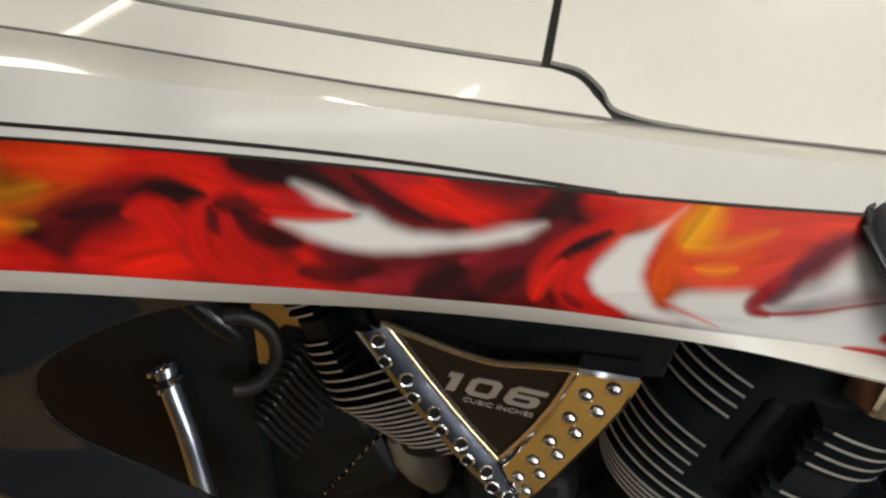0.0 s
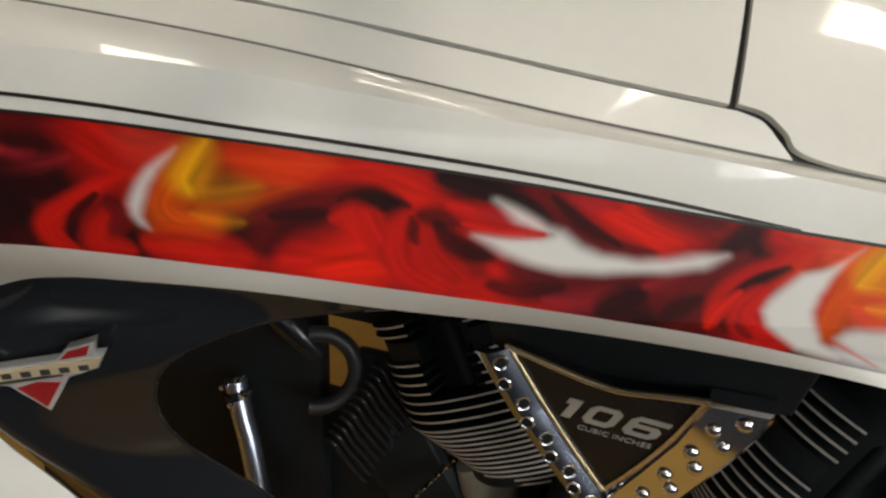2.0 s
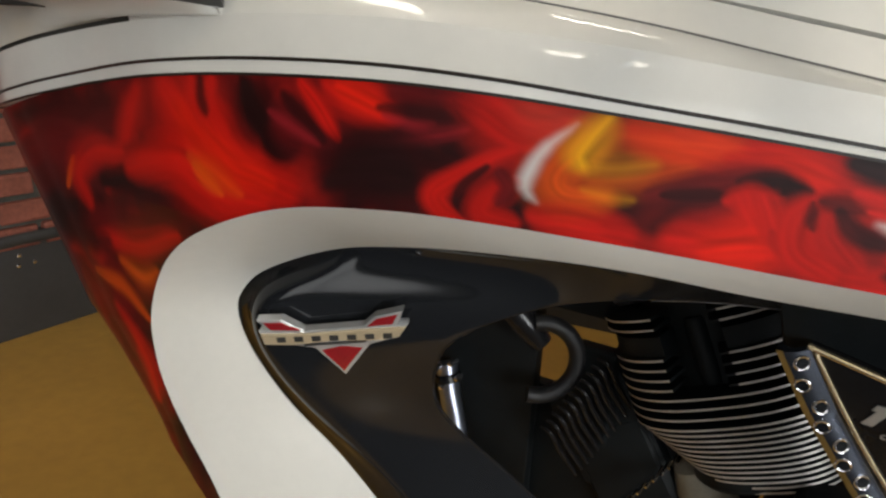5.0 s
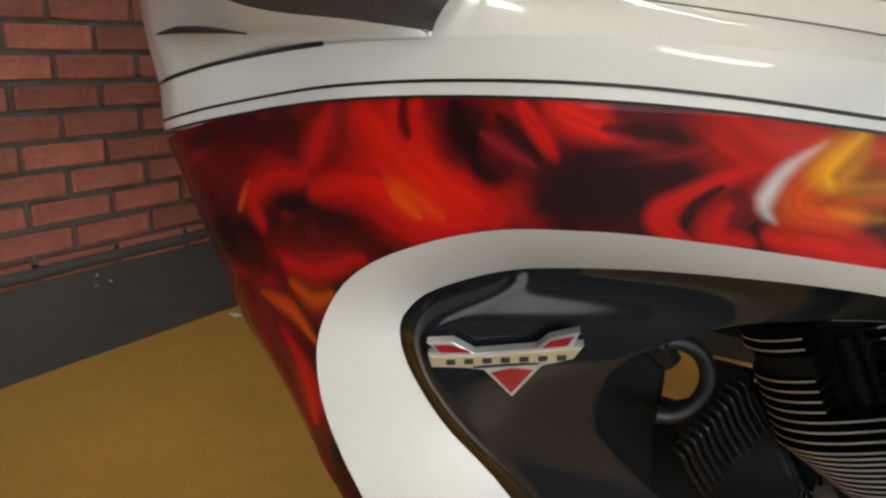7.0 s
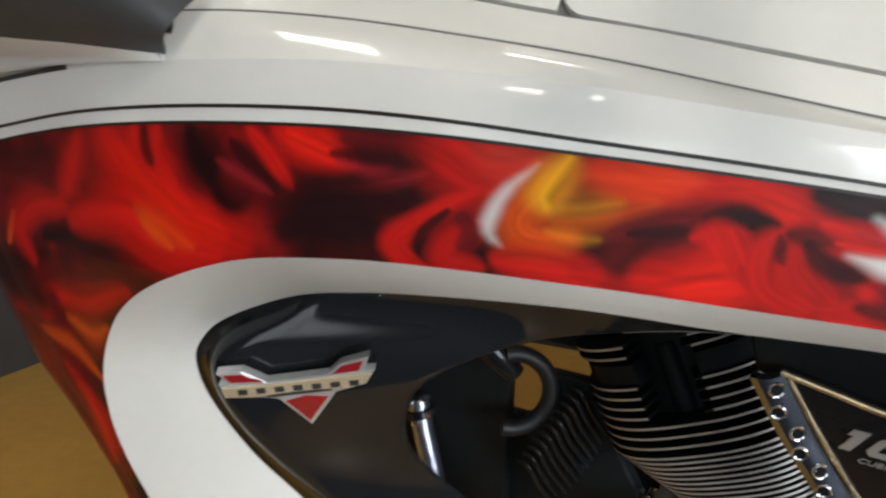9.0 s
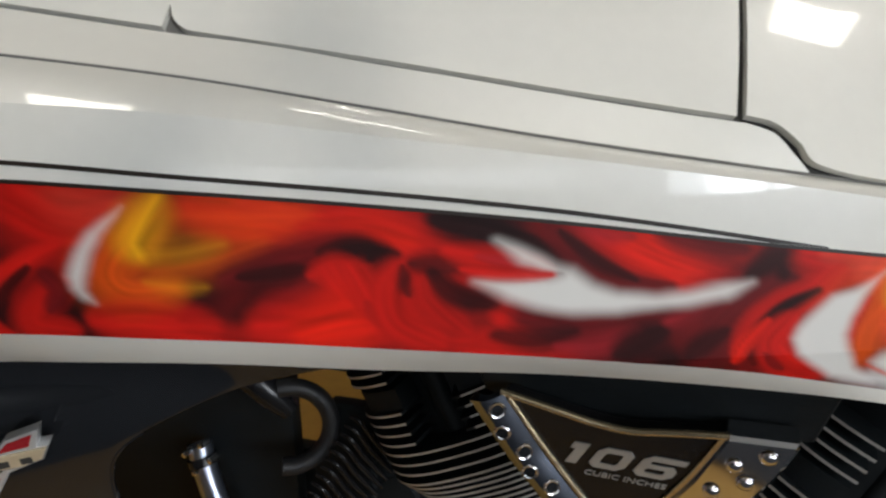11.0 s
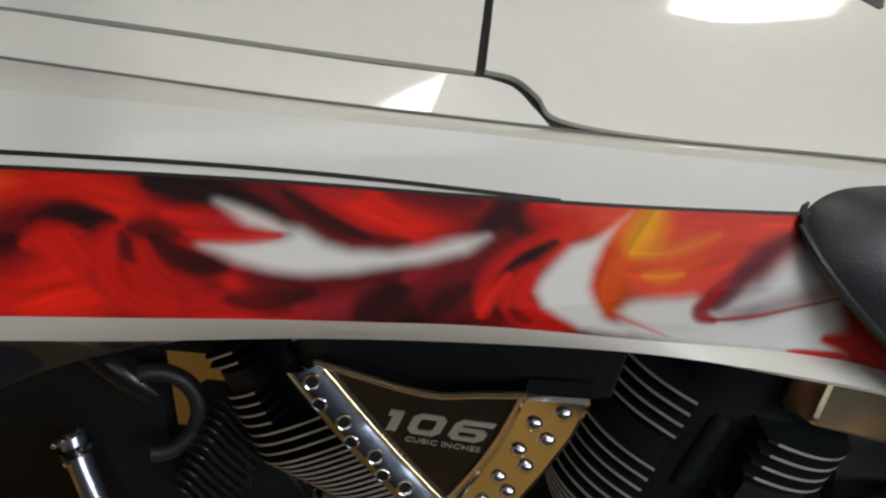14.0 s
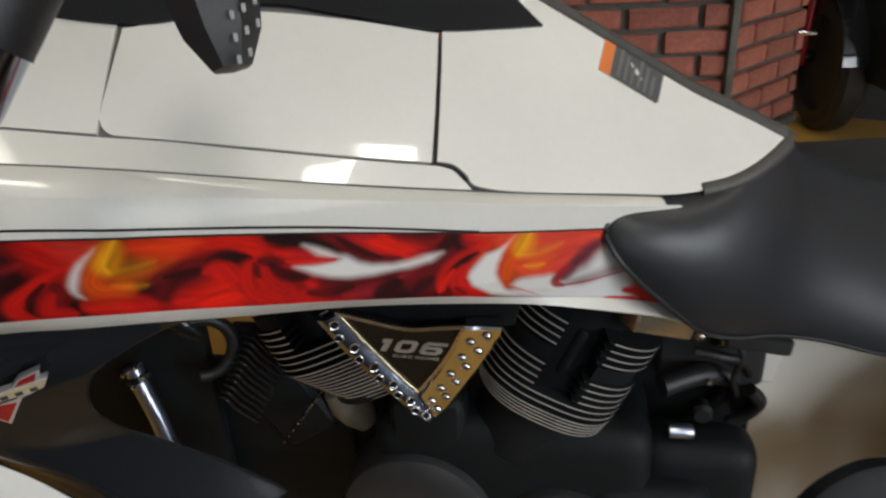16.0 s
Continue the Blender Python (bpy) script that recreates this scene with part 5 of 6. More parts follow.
def cylinder(at, lean, name, head_fins, barrel_fins, fine_fins, hx=0.098, hy=0.093, pocket=(-0.022, 0.020), taper=0.07, fine=0.0062, foot=-0.16):
    """A finned cylinder with its head, leaning along the bike; local y runs away from the viewer. The fins stand closer together at its foot."""
    m = Matrix.Translation(at) @ Matrix.Rotation(YAW, 4, "Z") @ Matrix.Rotation(lean, 4, "Y")
    core = part(name, lathe(name, [(0.060, foot), (0.064, foot + 0.005), (0.064, 0.16), (0.055, 0.165)], m, 40), ENGINE_BLACK, BIKE, "black finned engine cylinder")
    wide = fin_mesh("fin", hx, hy, 0.0030)
    cut = fin_mesh("fin", hx, hy, 0.0030, (pocket[0], pocket[1], 0.035))
    z = 0.020 - 0.0098 * barrel_fins - fine * fine_fins
    for k in range(fine_fins + barrel_fins):
        me = wide if k < fine_fins + barrel_fins - 4 else cut
        shrink = taper * max(0, 1 - k / fine_fins)
        ob = part("fin", me, None, core)
        ob.matrix_basis = m @ Matrix.Translation((0.6 * hx * shrink, 0, z)) @ Matrix.Diagonal((1 - shrink, 1 - shrink, 1, 1))
        z += fine if k < fine_fins else 0.0098
    z += 0.012
    band = fin_mesh("head_band", hx - 0.005, hy - 0.005, 0.020, (pocket[0] - 0.002, pocket[1] + 0.002, 0.035))
    for f in band.polygons:
        f.material_index = 0
    ob = part("head_band", band, None, core, "plain black joint of the cylinder head")
    ob.matrix_basis = m @ Matrix.Translation((0, 0, z - 0.010))
    z += 0.008
    for k in range(head_fins):
        ob = part("fin", cut, None, core)
        ob.matrix_basis = m @ Matrix.Translation((0, 0, z))
        z += 0.0098
    part("head_cover", box("head_cover", (2 * hx - 0.08, 2 * hy - 0.03, 0.024), m @ Matrix.Translation((-0.022, 0.030, z + 0.008)), 0.010, 4), SATIN_BLACK, core, "black rocker cover")
    part("bolt_column", lathe("bolt_column", [(0.009, -0.01), (0.010, 0.0), (0.010, 0.05), (0.008, 0.055)], m @ Matrix.Translation((0.5 * (pocket[0] + pocket[1]), -hy + 0.030, z - 0.075)), 20), ENGINE_BLACK, core, "black column in the fin recess")
    return core


cylinder((0.256, 0.518, 0.495), radians(25), "rear_cylinder", 4, 7, 4, 0.094, 0.088, fine=0.0056)
cylinder((-0.032, 0.648, 0.530), radians(-25), "front_cylinder", 2, 8, 12, taper=0.34, fine=0.0066, foot=-0.140)


def eng(a, l, z):
    """A place by distance behind the engine's middle, towards the viewer, and height."""
    p = Vector((0.135, 0.60, 0)) + AX * a + LAT * l
    return Vector((p.x, p.y, z))


part("intake_box", box("intake_box", (0.20, 0.14, 0.12), Matrix.Translation(eng(0.0, 0.0, 0.60)) @ Matrix.Rotation(YAW, 4, "Z"), 0.02, 3), ENGINE_BLACK, ENGINE, "black intake box between the cylinders")

# covers and pipes below and in front
def round_cover(name, c, radius, depth, label):
    m = Matrix.Translation(c) @ LAT.to_track_quat("Z", "Y").to_matrix().to_4x4()
    return part(name, lathe(name, [(radius, -depth), (radius, 0), (radius * 0.96, 0.010), (radius * 0.8, 0.018), (radius * 0.4, 0.020), (0.001, 0.0205)], m, 48), SATIN_BLACK, ENGINE, label)


round_cover("primary_cover", eng(-0.05, 0.10, 0.245), 0.105, 0.06, "round black primary cover")
round_cover("clutch_cover", eng(0.14, 0.10, 0.225), 0.085, 0.06, "round black clutch cover")
part("gear_housing", box("gear_housing", (0.16, 0.10, 0.10), Matrix.Translation(eng(0.25, 0.06, 0.27)) @ Matrix.Rotation(YAW, 4, "Z"), 0.04, 5), ENGINE_BLACK, ENGINE, "black gear housing")
part("cam_cover", box("cam_cover", (0.10, 0.06, 0.09), Matrix.Translation(eng(-0.03, 0.07, 0.39)) @ Matrix.Rotation(YAW, 4, "Z"), 0.022, 3), ENGINE_BLACK, ENGINE, "black cam cover")
part("front_pipe", tube("front_pipe", [(-0.319, 0.699, 0.425), (-0.314, 0.695, 0.399), (-0.300, 0.686, 0.347), (-0.287, 0.675, 0.286), (-0.272, 0.668, 0.200)], 0.0130, 20, 40), DARK_PIPE, BIKE, "dark chromed pipe behind the cowl")
part("pipe_clamp", lathe("pipe_clamp", [(0.0145, -0.005), (0.0165, -0.004), (0.0165, 0.004), (0.0145, 0.005)], look((-0.316, 0.696, 0.408), (-0.300, 0.686, 0.347)), 24), ENGINE_GLOSS, BIKE, "black pipe clamp")
for k, (dx, dz) in enumerate(((-0.012, 0.012), (0.014, 0.004), (0.006, 0.022), (-0.004, -0.010))):
    part("clamp_screw", lathe("clamp_screw", [(0.0034, -0.012), (0.0036, 0.0), (0.0028, 0.0018), (0.001, 0.0022)], Matrix.Translation((-0.316 + dx, 0.680, 0.412 + dz)) @ LAT.to_track_quat("Z", "Y").to_matrix().to_4x4(), 12), CHROME, BIKE)
# the air hose loop and the ribbed regulator
hose = [(-0.207 + 0.040 * math.cos(t), 0.645 + 0.01 * math.cos(t), 0.474 + 0.043 * math.sin(t)) for t in np.linspace(-1.8, 1.75, 14)]
part("intake_elbow", tube("intake_elbow", [(-0.262, 0.655, 0.545), (-0.240, 0.650, 0.528), (-0.216, 0.650, 0.502), (-0.206, 0.652, 0.490)], [0.015, 0.017, 0.016, 0.012], 16, 24), ENGINE_GLOSS, BIKE, "gloss black elbow beside the hose")
part("hose_block", box("hose_block", (0.052, 0.022, 0.115), Matrix.Translation((-0.147, 0.668, 0.432)) @ Matrix.Rotation(YAW, 4, "Z"), 0.008, 3), ENGINE_BLACK, BIKE, "black block under the hose")
part("breather_hose", tube("breather_hose", hose, 0.0090, 16, 60), RUBBER, BIKE, "looped black rubber hose")
# shrouds that close the space behind the cowl, but for the hole inside the hose
for c, s, ry in (((-0.446, 0.770, 0.42), (0.50, 0.02, 0.60), 0.0), ((-0.16, 0.70, 0.335), (0.30, 0.02, 0.16), 0.0), ((-0.19, 0.69, 0.565), (0.20, 0.02, 0.09), 0.0)):
    part("inner_shroud", box("inner_shroud", s, Matrix.Translation(c) @ Matrix.Rotation(YAW, 4, "Z") @ Matrix.Rotation(ry, 4, "Y"), 0.006), ENGINE_BLACK, BIKE, "black inner shroud")
RIBS = part("regulator", box("regulator", (0.10, 0.03, 0.12), Matrix.Translation((-0.128, 0.672, 0.395)) @ Matrix.Rotation(YAW, 4, "Z") @ Matrix.Rotation(radians(-32), 4, "Y"), 0.008, 2), ENGINE_BLACK, BIKE, "black ribbed regulator")
for k in range(11):
    top = Vector((-0.196, 0.632, 0.402)).lerp(Vector((-0.146, 0.642, 0.486)), k / 10)
    part("cooling_rib", tube("cooling_rib", [top, top + Vector((0.006, -0.004, 0.000)), top + Vector((0.022, 0.002, -0.027)), top + Vector((0.042, 0.010, -0.058))], [0.0020, 0.0032, 0.0030, 0.0024], 10, 14), ENGINE_GLOSS, RIBS)
part("belly_shroud", box("belly_shroud", (0.34, 0.02, 0.26), Matrix.Translation((-0.125, 0.705, 0.26)) @ Matrix.Rotation(YAW, 4, "Z"), 0.006), ENGINE_BLACK, BIKE, "black lower shroud")
for k in range(9):
    u = k / 8
    part("bolt_head", lathe("bolt_head", [(0.0017, -0.030), (0.0019, 0.001), (0.0012, 0.002)], Matrix.Translation((-0.112 + 0.056 * u, 0.588 + 0.030 * u, 0.345 + 0.052 * u)) @ LAT.to_track_quat("Z", "Y").to_matrix().to_4x4(), 8), CHROME, ENGINE)
part("cam_chest", box("cam_chest", (0.10, 0.04, 0.12), Matrix.Translation((-0.100, 0.665, 0.355)) @ Matrix.Rotation(YAW, 4, "Z") @ Matrix.Rotation(radians(-32), 4, "Y"), 0.02, 3), ENGINE_BLACK, ENGINE, "black side case")

# chrome cover and cables behind the rear cylinder
part("throttle_cover", box("throttle_cover", (0.095, 0.03, 0.040), Matrix.Translation((0.340, 0.438, 0.563)) @ Matrix.Rotation(0.30, 4, "Z") @ Matrix.Rotation(radians(24), 4, "Y"), 0.006, 3), TAN_METAL, BIKE, "polished aluminium block behind the rear cylinder, its bright reflection coloured in tan")
part("cover_edge", tube("cover_edge", [(0.385, 0.44, 0.552), (0.40, 0.443, 0.547), (0.412, 0.446, 0.541)], 0.004, 10), CHROME, BIKE, "bright chrome edge")
part("end_cap", lathe("end_cap", [(0.006, -0.03), (0.006, 0.0), (0.004, 0.002), (0.001, 0.003)], Matrix.Translation((0.404, 0.46, 0.513)) @ LAT.to_track_quat("Z", "Y").to_matrix().to_4x4(), 24), TAN_METAL, BIKE, "round polished end cap")
part("link_rod", tube("link_rod", [(0.445, 0.45, 0.530), (0.470, 0.45, 0.528), (0.485, 0.455, 0.520)], 0.006, 10), CHROME, BIKE, "chromed link end")
part("spacer", lathe("spacer", [(0.010, -0.026), (0.010, 0.0), (0.008, 0.003), (0.004, 0.003)], Matrix.Translation((0.400, 0.45, 0.382)) @ AX.to_track_quat("Z", "Y").to_matrix().to_4x4(), 22), DARK_PIPE, BIKE, "short dark spacer")
for pts, r in (([(0.37, 0.47, 0.53), (0.42, 0.48, 0.535), (0.46, 0.50, 0.52), (0.49, 0.52, 0.45)], 0.016), ([(0.36, 0.46, 0.45), (0.42, 0.47, 0.452), (0.47, 0.48, 0.43), (0.50, 0.50, 0.36)], 0.014), ([(0.40, 0.46, 0.59), (0.45, 0.47, 0.575), (0.50, 0.50, 0.55), (0.52, 0.53, 0.47)], 0.009), ([(0.43, 0.47, 0.50), (0.47, 0.49, 0.47), (0.48, 0.51, 0.40), (0.45, 0.52, 0.33)], 0.008), ([(0.40, 0.44, 0.575), (0.425, 0.45, 0.582), (0.46, 0.46, 0.570)], 0.010)):
    part("hose", tube("hose", pts, r, 14, 30), RUBBER, BIKE)
part("battery_box", box("battery_box", (0.26, 0.14, 0.30), Matrix.Translation((0.50, 0.68, 0.43)) @ Matrix.Rotation(YAW, 4, "Z"), 0.02, 3), ENGINE_BLACK, BIKE, "black box under the saddle")
part("side_case", box("side_case", (0.13, 0.05, 0.085), Matrix.Translation((0.440, 0.50, 0.470)) @ Matrix.Rotation(YAW, 4, "Z"), 0.012, 3), SATIN_BLACK, BIKE, "black electrics case")
part("bracket", box("bracket", (0.040, 0.02, 0.058), Matrix.Translation((0.500, 0.475, 0.458)) @ Matrix.Rotation(YAW, 4, "Z") @ Matrix.Rotation(0.1, 4, "Y"), 0.008, 3), PAINT, BIKE, "cream bracket")
part("engine_mount", lathe("engine_mount", [(0.001, -0.055), (0.018, -0.048), (0.027, -0.025), (0.030, 0.0), (0.022, 0.028), (0.001, 0.038)], Matrix.Translation(CREAM) @ Matrix.Rotation(radians(-30), 4, "Y"), 24), MOUNT_CREAM, BIKE, "cream rounded mount beside the front cylinder")
part("pivot_bolt", lathe("pivot_bolt", [(0.012, -0.02), (0.014, 0.0), (0.010, 0.006)], Matrix.Translation((0.428, 0.475, 0.385)) @ LAT.to_track_quat("Z", "Y").to_matrix().to_4x4(), 20), RUBBER, BIKE)

part("lower_case", box("lower_case", (0.15, 0.08, 0.15), Matrix.Translation((0.420, 0.470, 0.290)) @ Matrix.Rotation(YAW, 4, "Z"), 0.038, 6), ENGINE_BLACK, BIKE, "dark grey case below the saddle")

part("frame_plate", box("frame_plate", (0.24, 0.03, 0.30), Matrix.Translation((0.415, 0.565, 0.42)) @ Matrix.Rotation(YAW, 4, "Z"), 0.01, 3), ENGINE_BLACK, BIKE, "black frame plate under the saddle")
# cables, clips and fittings under the saddle
for pts, r in (([(0.405, 0.455, 0.548), (0.43, 0.452, 0.556), (0.46, 0.452, 0.548), (0.478, 0.462, 0.52)], 0.0045), ([(0.395, 0.455, 0.498), (0.425, 0.445, 0.492), (0.455, 0.450, 0.478), (0.48, 0.468, 0.44), (0.485, 0.485, 0.39)], 0.006),
               ([(0.44, 0.448, 0.515), (0.452, 0.445, 0.49), (0.448, 0.45, 0.455), (0.462, 0.462, 0.42)], 0.004), ([(0.475, 0.455, 0.43), (0.495, 0.46, 0.405), (0.490, 0.475, 0.375), (0.472, 0.485, 0.355)], 0.009)):
    part("cable", tube("cable", pts, r, 10, 28), RUBBER, BIKE, "thin black cable")
for x, y, z, s in ((0.432, 0.455, 0.505, 0.005), (0.458, 0.452, 0.472, 0.004), (0.418, 0.452, 0.452, 0.004), (0.466, 0.450, 0.522, 0.004)):
    part("clip", lathe("clip", [(s, -0.012), (s, 0.0), (s * 0.7, 0.003), (s * 0.3, 0.003)], Matrix.Translation((x, y, z)) @ LAT.to_track_quat("Z", "Y").to_matrix().to_4x4(), 14), TAN_METAL, BIKE, "small bright fastener")
part("coil_cover", box("coil_cover", (0.075, 0.03, 0.022), Matrix.Translation((0.470, 0.448, 0.508)) @ Matrix.Rotation(YAW, 4, "Z") @ Matrix.Rotation(0.12, 4, "Y"), 0.006, 3), SATIN_BLACK, BIKE, "small black cover")

# rear lower body
RA = [(0.455, 0.470, 0.575), (0.474, 0.505, 0.497), (0.488, 0.530, 0.412), (0.505, 0.550, 0.331), (0.548, 0.575, 0.199), (0.590, 0.600, 0.04)]
RC = [(0.600, 0.420, 0.535), (0.850, 0.440, 0.440), (1.050, 0.480, 0.340), (1.200, 0.540, 0.260), (1.250, 0.590, 0.180), (1.280, 0.660, 0.04)]
a, c = knots(RA, 40), knots(RC, 40)
w = np.linspace(0, 1, 24)[None, :, None]
P = a[:, None] * (1 - w) + c[:, None] * w + np.sin(np.pi * w) * np.array([0, 0.012, 0])
REARBODY = part("rear_panel", shell("rear_panel", P, 0.004), PAINT, BIKE, "cream rear body panel under the saddle")
part("rear_rim", tube("rear_rim", a[::5] + np.array([0, -0.002, 0]), 0.004, 8, 30), PAINT, REARBODY)
part("footboard", lathe("footboard", [(0.001, -0.02), (0.12, -0.02), (0.135, -0.01), (0.135, 0.01), (0.12, 0.02), (0.001, 0.022)], Matrix.Translation((0.62, 0.37, 0.205)) @ Matrix.Rotation(radians(78), 4, "X"), 48), ENGINE_BLACK, BIKE, "black rubber passenger footboard")

# ---- upper fairing pod over the front ----
gx = np.linspace(-0.631, -0.42, 60)
gz = crease_z(gx) + 0.0028
low = np.stack([gx, side_y(gx, gz) - 0.001, gz], -1)
low[-16:] = knots([low[-16], low[-8], (-0.378, 0.331, 0.8092)], 16)
mid = knots([(-0.640, 0.420, 0.868), (-0.590, 0.362, 0.856), (-0.534, 0.322, 0.840), (-0.474, 0.302, 0.821), (-0.414, 0.312, 0.815), (-0.376, 0.330, 0.8105)], 60)
w = np.linspace(0, 1, 8)[None, :, None]
POD = part("mirror_pod", shell("mirror_pod", low[:, None] * (1 - w) + mid[:, None] * w + np.sin(np.pi * w) * np.array([0, -0.003, -0.003]), 0.004), PAINT, BIKE, "white underside of the mirror fairing")
high = knots([(-0.636, 0.386, 0.918), (-0.590, 0.318, 0.923), (-0.514, 0.262, 0.923), (-0.454, 0.247, 0.918), (-0.400, 0.272, 0.898), (-0.352, 0.340, 0.846)], 60)
part("mirror_housing", shell("mirror_housing", mid[:, None] * (1 - w) + high[:, None] * w + np.sin(np.pi * w) * np.array([0, -0.02, -0.004]), 0.004), GREY_TRIM, POD, "dark grey mirror housing")
cx = np.linspace(-0.631, -0.375, 60)
joint = np.stack([np.stack([cx, side_y(cx, crease_z(cx)) + d, crease_z(cx) + h], -1) for d, h in ((0.0045, -0.004), (0.006, 0.004), (0.008, 0.02))], 1)
part("pod_joint", shell("pod_joint", joint, 0.002), SEAM, POD, "dark joint under the mirror fairing")
slot = knots([(-0.575, 0.357, 0.805), (-0.545, 0.340, 0.808), (-0.510, 0.328, 0.808), (-0.480, 0.323, 0.806)], 24)
part("vent_slot", tube("vent_slot", slot[::3], [0.0006, 0.0022, 0.0020, 0.0005], 10, 24), SEAM, POD, "dark slot under the mirror")

# ---- handlebar end and switch block ----
GRIP = part("hand_grip", tube("hand_grip", [(-0.082, 0.151, 1.005), (-0.109, 0.136, 0.968), (-0.131, 0.124, 0.935)], 0.0235, 24, 12), RUBBER, BIKE, "black rubber hand grip with a silver end")
part("grip_end", tube("grip_end", [(-0.130, 0.125, 0.937), (-0.149, 0.112, 0.909), (-0.174, 0.096, 0.873)], [0.0225, 0.0235, 0.0225, 0.019], 28, 16), STRIP_CHROME, GRIP, "dull silver grip end")
m = look((-0.047, 0.209, 0.938), (-0.035, 0.184, 0.863))
SWITCH = part("switch_block", lathe("switch_block", [(0.001, -0.040), (0.011, -0.038), (0.021, -0.020), (0.027, 0.01), (0.029, 0.06), (0.02, 0.07)], m, 7), SATIN_BLACK, BIKE, "black switch housing with pale marks")
for k in range(3):
    for r in range(3 if k < 2 else 2):
        part("switch_mark", box("switch_mark", (0.0022, 0.001, 0.0042), Matrix.Translation((-0.035 + 0.0060 * k, 0.183 + 0.0015 * k, 0.931 - 0.011 * r + 0.003 * k)), 0.0003, 1), SILVER_PRINT, SWITCH)

# ---- stand and wheels, which carry the machine ----
def wheel(c, r, width):
    m = Matrix.Translation(c) @ LAT.to_track_quat("Z", "Y").to_matrix().to_4x4()
    h = width / 2
    wh = part("wheel", lathe("wheel", [(0.02, -h), (r * 0.62, -h * 0.8), (r * 0.66, -h), (r * 0.9, -h), (r * 0.98, -h * 0.6), (r, 0), (r * 0.98, h * 0.6), (r * 0.9, h), (r * 0.66, h), (r * 0.62, h * 0.8), (0.02, h)], m, 56), RUBBER, BIKE, "black tyre on a dark wheel")
    part("hub", lathe("hub", [(0.05, -h - 0.01), (0.055, h + 0.01), (0.03, h + 0.02)], m, 24), DARK_PIPE, wh)


wheel(eng(0.98, -0.02, 0.325), 0.325, 0.18)
part("kickstand", tube("kickstand", [eng(0.05, 0.05, 0.17), eng(0.06, 0.10, 0.10), eng(0.08, 0.16, 0.012)], [0.014, 0.012, 0.012], 12), SATIN_BLACK, BIKE, "black side stand")
part("stand_foot", box("stand_foot", (0.06, 0.035, 0.01), Matrix.Translation(eng(0.08, 0.165, 0.005)), 0.003), SATIN_BLACK, BIKE)
# ---- brick walls ----
WALL_A = radians(71.1)
ca, sa = math.cos(WALL_A), math.sin(WALL_A)
A_LEN = 3.4
A0 = (-1.600 - 1.62 * ca, 1.204 - 1.62 * sa, 0.0)
wall_a, ma = brick_wall("wall_front", A0, WALL_A, A_LEN, 0.0, 3.0, 0.272, "red brick-faced wall above a charcoal base panel")
E0 = Vector((1.07, 1.62, 0))
B_HEAD = math.atan2(-0.193, 0.954)
B0 = E0 - Vector((math.cos(B_HEAD), math.sin(B_HEAD), 0)) * 1.6
wall_b, mb = brick_wall("wall_back", B0, B_HEAD, 1.6, 0.0, 3.0, 0.36, "red brick-faced wall with a dark corner joint")
C_HEAD = math.atan2(0.312, 0.441)
wall_c, mc = brick_wall("wall_return", E0, C_HEAD, 0.52, 0.0, 3.0, 0.36, "red brick-faced return of the wall")
tagged(part("corner_trim", box("corner_trim", (0.022, 0.022, 2.6), Matrix.Translation((E0.x + 0.004, E0.y - 0.014, 1.7)), 0.003), MORTAR, None), "dark vertical corner joint of the brick wall", kind="structure")

# a dark wall with a grey base beyond the bricks, and a machine parked before it
D_HEAD = math.atan2(-0.904, 0.759)
md = Matrix.Translation((2.104, 3.588, 0)) @ Matrix.Rotation(D_HEAD, 4, "Z")
far = thing("wall_far", (2.104, 3.588, 0), "dark green painted wall above a grey base", "wall", kind="structure")
part("wall_panel", box("wall_panel", (3.0, 0.10, 2.75), md @ Matrix.Translation((1.5, 0.06, 1.625)), 0.002), DARK_WALL, far)
part("base_panel", box("base_panel", (3.0, 0.12, 0.246), md @ Matrix.Translation((1.5, 0.058, 0.123)), 0.003), GREY_TRIM, far, "grey base panel")
pb = md @ Matrix.Translation((0.70, -0.30, -0.0))
PARKED = thing("parked_motorcycle", pb.translation, "black motorcycle with red fork legs, parked by the dark wall", "motorcycle")
tyre = pb @ Matrix.Translation((0, 0, 0.32)) @ Matrix.Rotation(radians(35), 4, "Z") @ Matrix.Rotation(radians(90), 4, "Y")
part("front_wheel", lathe("front_wheel", [(0.03, -0.05), (0.2, -0.04), (0.22, -0.065), (0.29, -0.065), (0.315, -0.04), (0.32, 0), (0.315, 0.04), (0.29, 0.065), (0.22, 0.065), (0.2, 0.04), (0.03, 0.05)], tyre, 48), RUBBER, PARKED, "black front tyre")
part("front_fender", shell("front_fender", np.array([[tyre @ Vector((0.345 * math.cos(t), 0.345 * math.sin(t), h)) for h in (-0.085, -0.06, 0, 0.06, 0.085)] for t in np.linspace(1.9, 4.6, 24)]), 0.006), GLOSS_BLACK, PARKED, "gloss black front fender")
for dx in (-0.13, 0.08):
    part("fork_leg", tube("fork_leg", [pb @ Vector((dx, 0.0, 0.30)), pb @ Vector((dx + 0.01, 0.04, 0.66)), pb @ Vector((dx + 0.02, 0.09, 1.05))], 0.020, 12, 10), BADGE_RED, PARKED, "red fork leg")
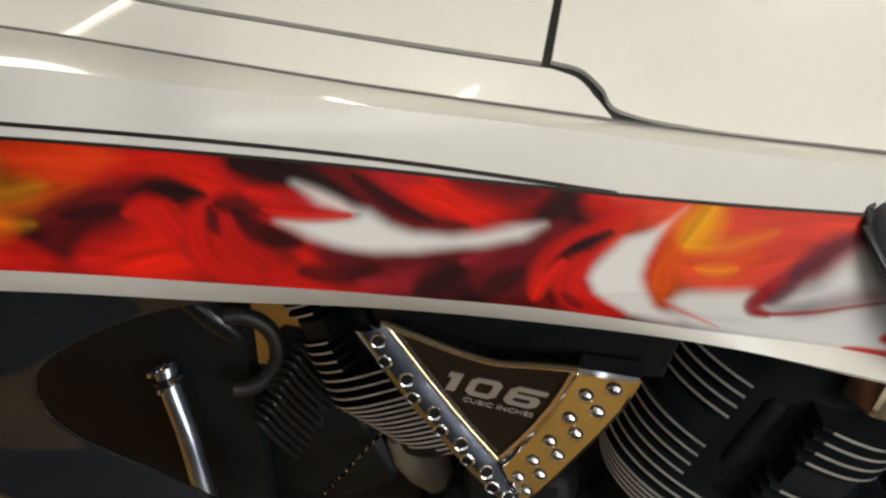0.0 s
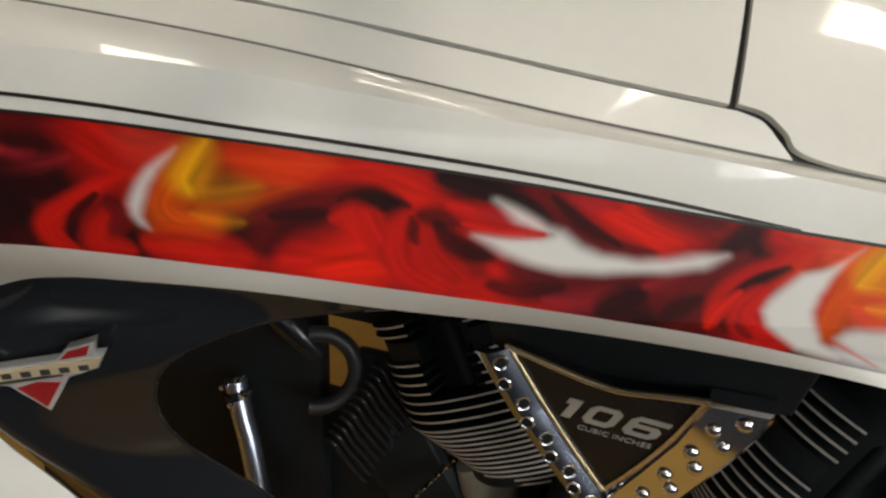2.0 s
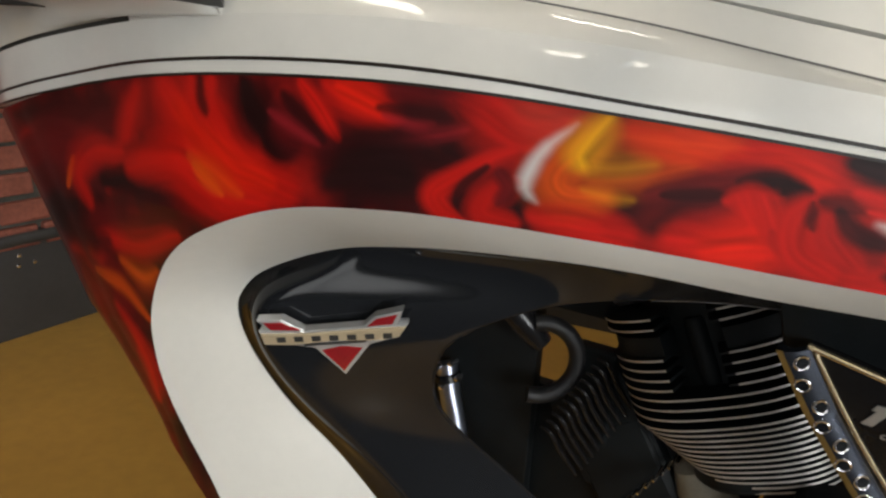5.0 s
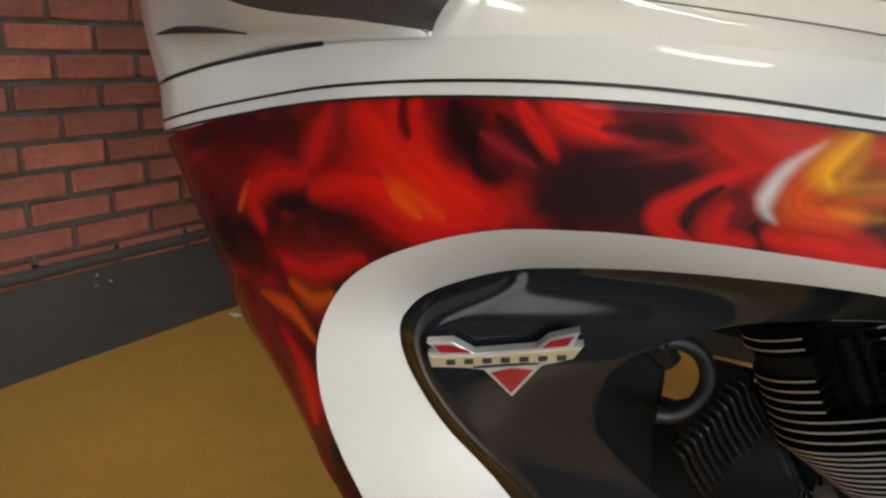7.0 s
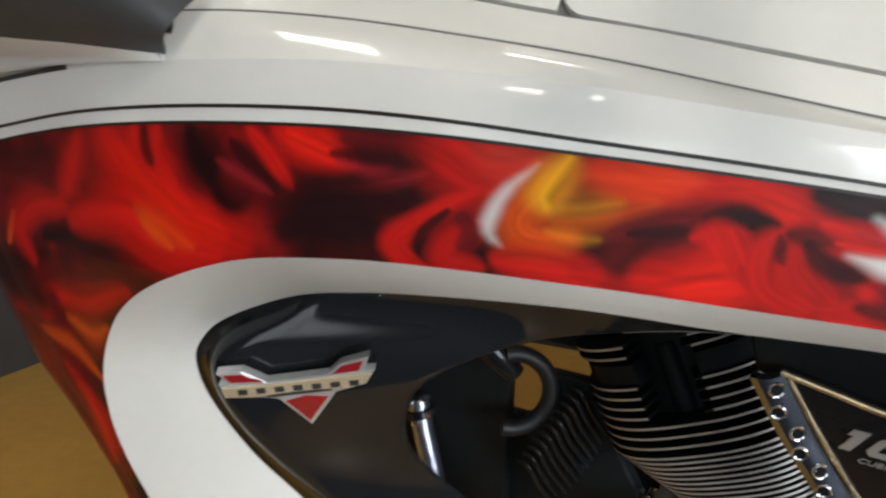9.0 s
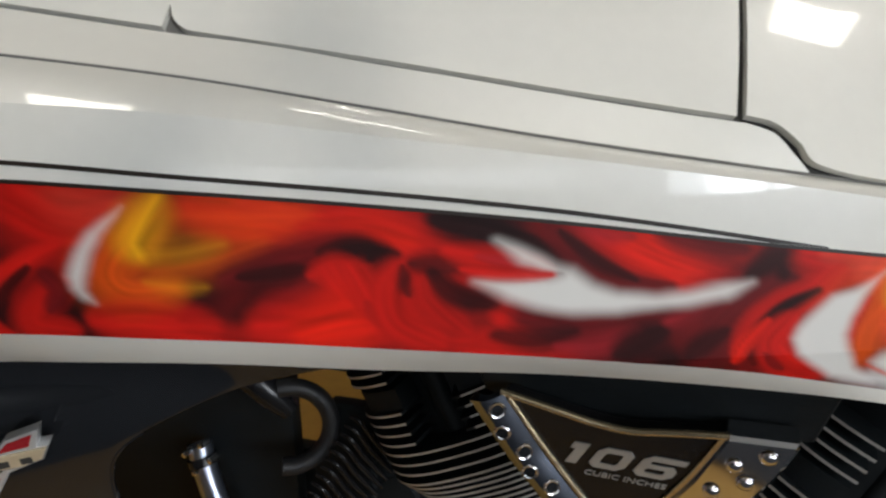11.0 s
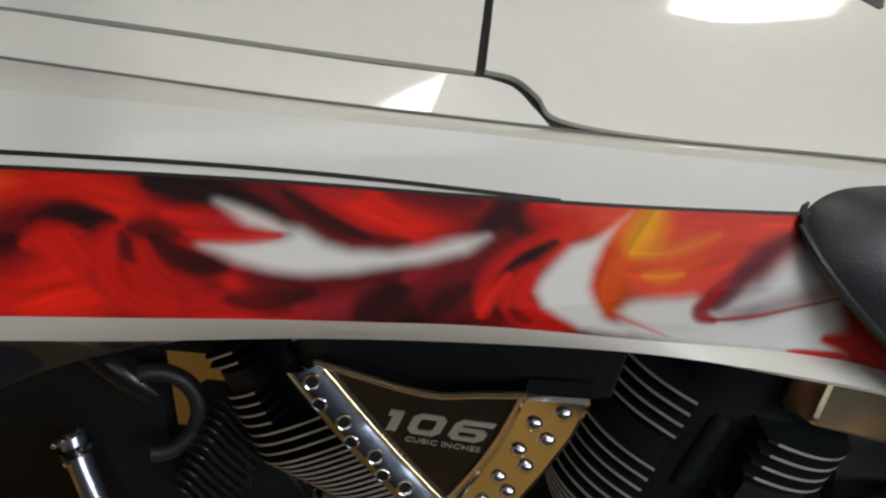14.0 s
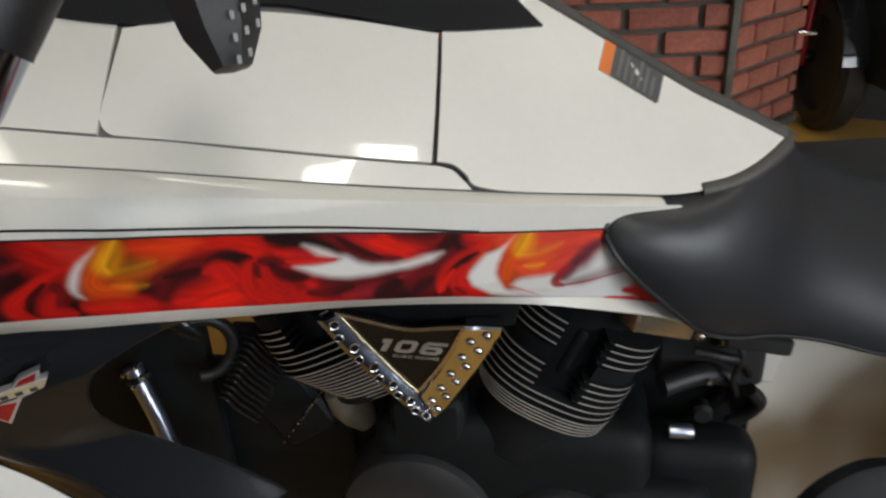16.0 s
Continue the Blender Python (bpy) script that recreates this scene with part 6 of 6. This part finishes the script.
part("headlamp", lathe("headlamp", [(0.02, -0.09), (0.07, -0.07), (0.085, 0.0), (0.075, 0.012), (0.02, 0.02)], pb @ Matrix.Translation((-0.02, -0.06, 0.98)) @ Matrix.Rotation(radians(90), 4, "X"), 32), CHROME, PARKED, "chrome headlamp")
part("crash_bar", tube("crash_bar", [pb @ Vector((-0.24, 0.0, 0.47)), pb @ Vector((-0.20, -0.03, 0.455)), pb @ Vector((-0.14, -0.02, 0.450)), pb @ Vector((-0.08, 0.0, 0.45))], 0.012, 12, 20), CHROME, PARKED, "chrome crash bar")
part("foot_peg", tube("foot_peg", [pb @ Vector((-0.26, 0.0, 0.355)), pb @ Vector((-0.18, 0.01, 0.345)), pb @ Vector((-0.06, 0.04, 0.34))], [0.03, 0.038, 0.02], 12, 12), GLOSS_BLACK, PARKED, "black rubber foot peg")
part("engine_body", box("engine_body", (0.34, 0.80, 0.46), pb @ Matrix.Translation((0.22, 0.02, 0.50)) @ Matrix.Rotation(radians(35), 4, "Z"), 0.08, 4), ENGINE_BLACK, PARKED, "black engine")
part("fuel_tank", box("fuel_tank", (0.34, 0.70, 0.32), pb @ Matrix.Translation((0.24, 0.02, 0.87)) @ Matrix.Rotation(radians(35), 4, "Z"), 0.12, 5), GLOSS_BLACK, PARKED, "gloss black fuel tank")

scrap = tagged(part("paper_scrap", prism("paper_scrap", [(-0.03, -0.008), (-0.005, -0.012), (0.028, -0.004), (0.033, 0.012), (0.012, 0.006), (-0.018, 0.010)], lambda a, b, d: Vector((-1.365 + a, 1.645 + b, d + 0.0015 + 0.25 * abs(a))), 0.0, 0.0006), CEIL, None), "small torn scrap of white paper on the floor", "paper scrap")
for u, zz_ in ((1.74, 0.215), (1.735, 0.188), (1.775, 0.19)):
    part("screw", lathe("screw", [(0.005, 0.0), (0.005, 0.002), (0.003, 0.003)], ma @ Matrix.Translation((u, -0.006, zz_)) @ Matrix.Rotation(radians(90), 4, "X"), 10), CHROME, wall_a, "bright screw head")

# ---- bricks ----
lay_bricks(wall_a, ma, 2.6, 0.2201, 15, 0.078, 3)
lay_bricks(wall_b, mb, 1.6, 0.36, 12, 0.1, 4)
lay_bricks(wall_c, mc, 0.52, 0.36, 12, 0.05, 5)
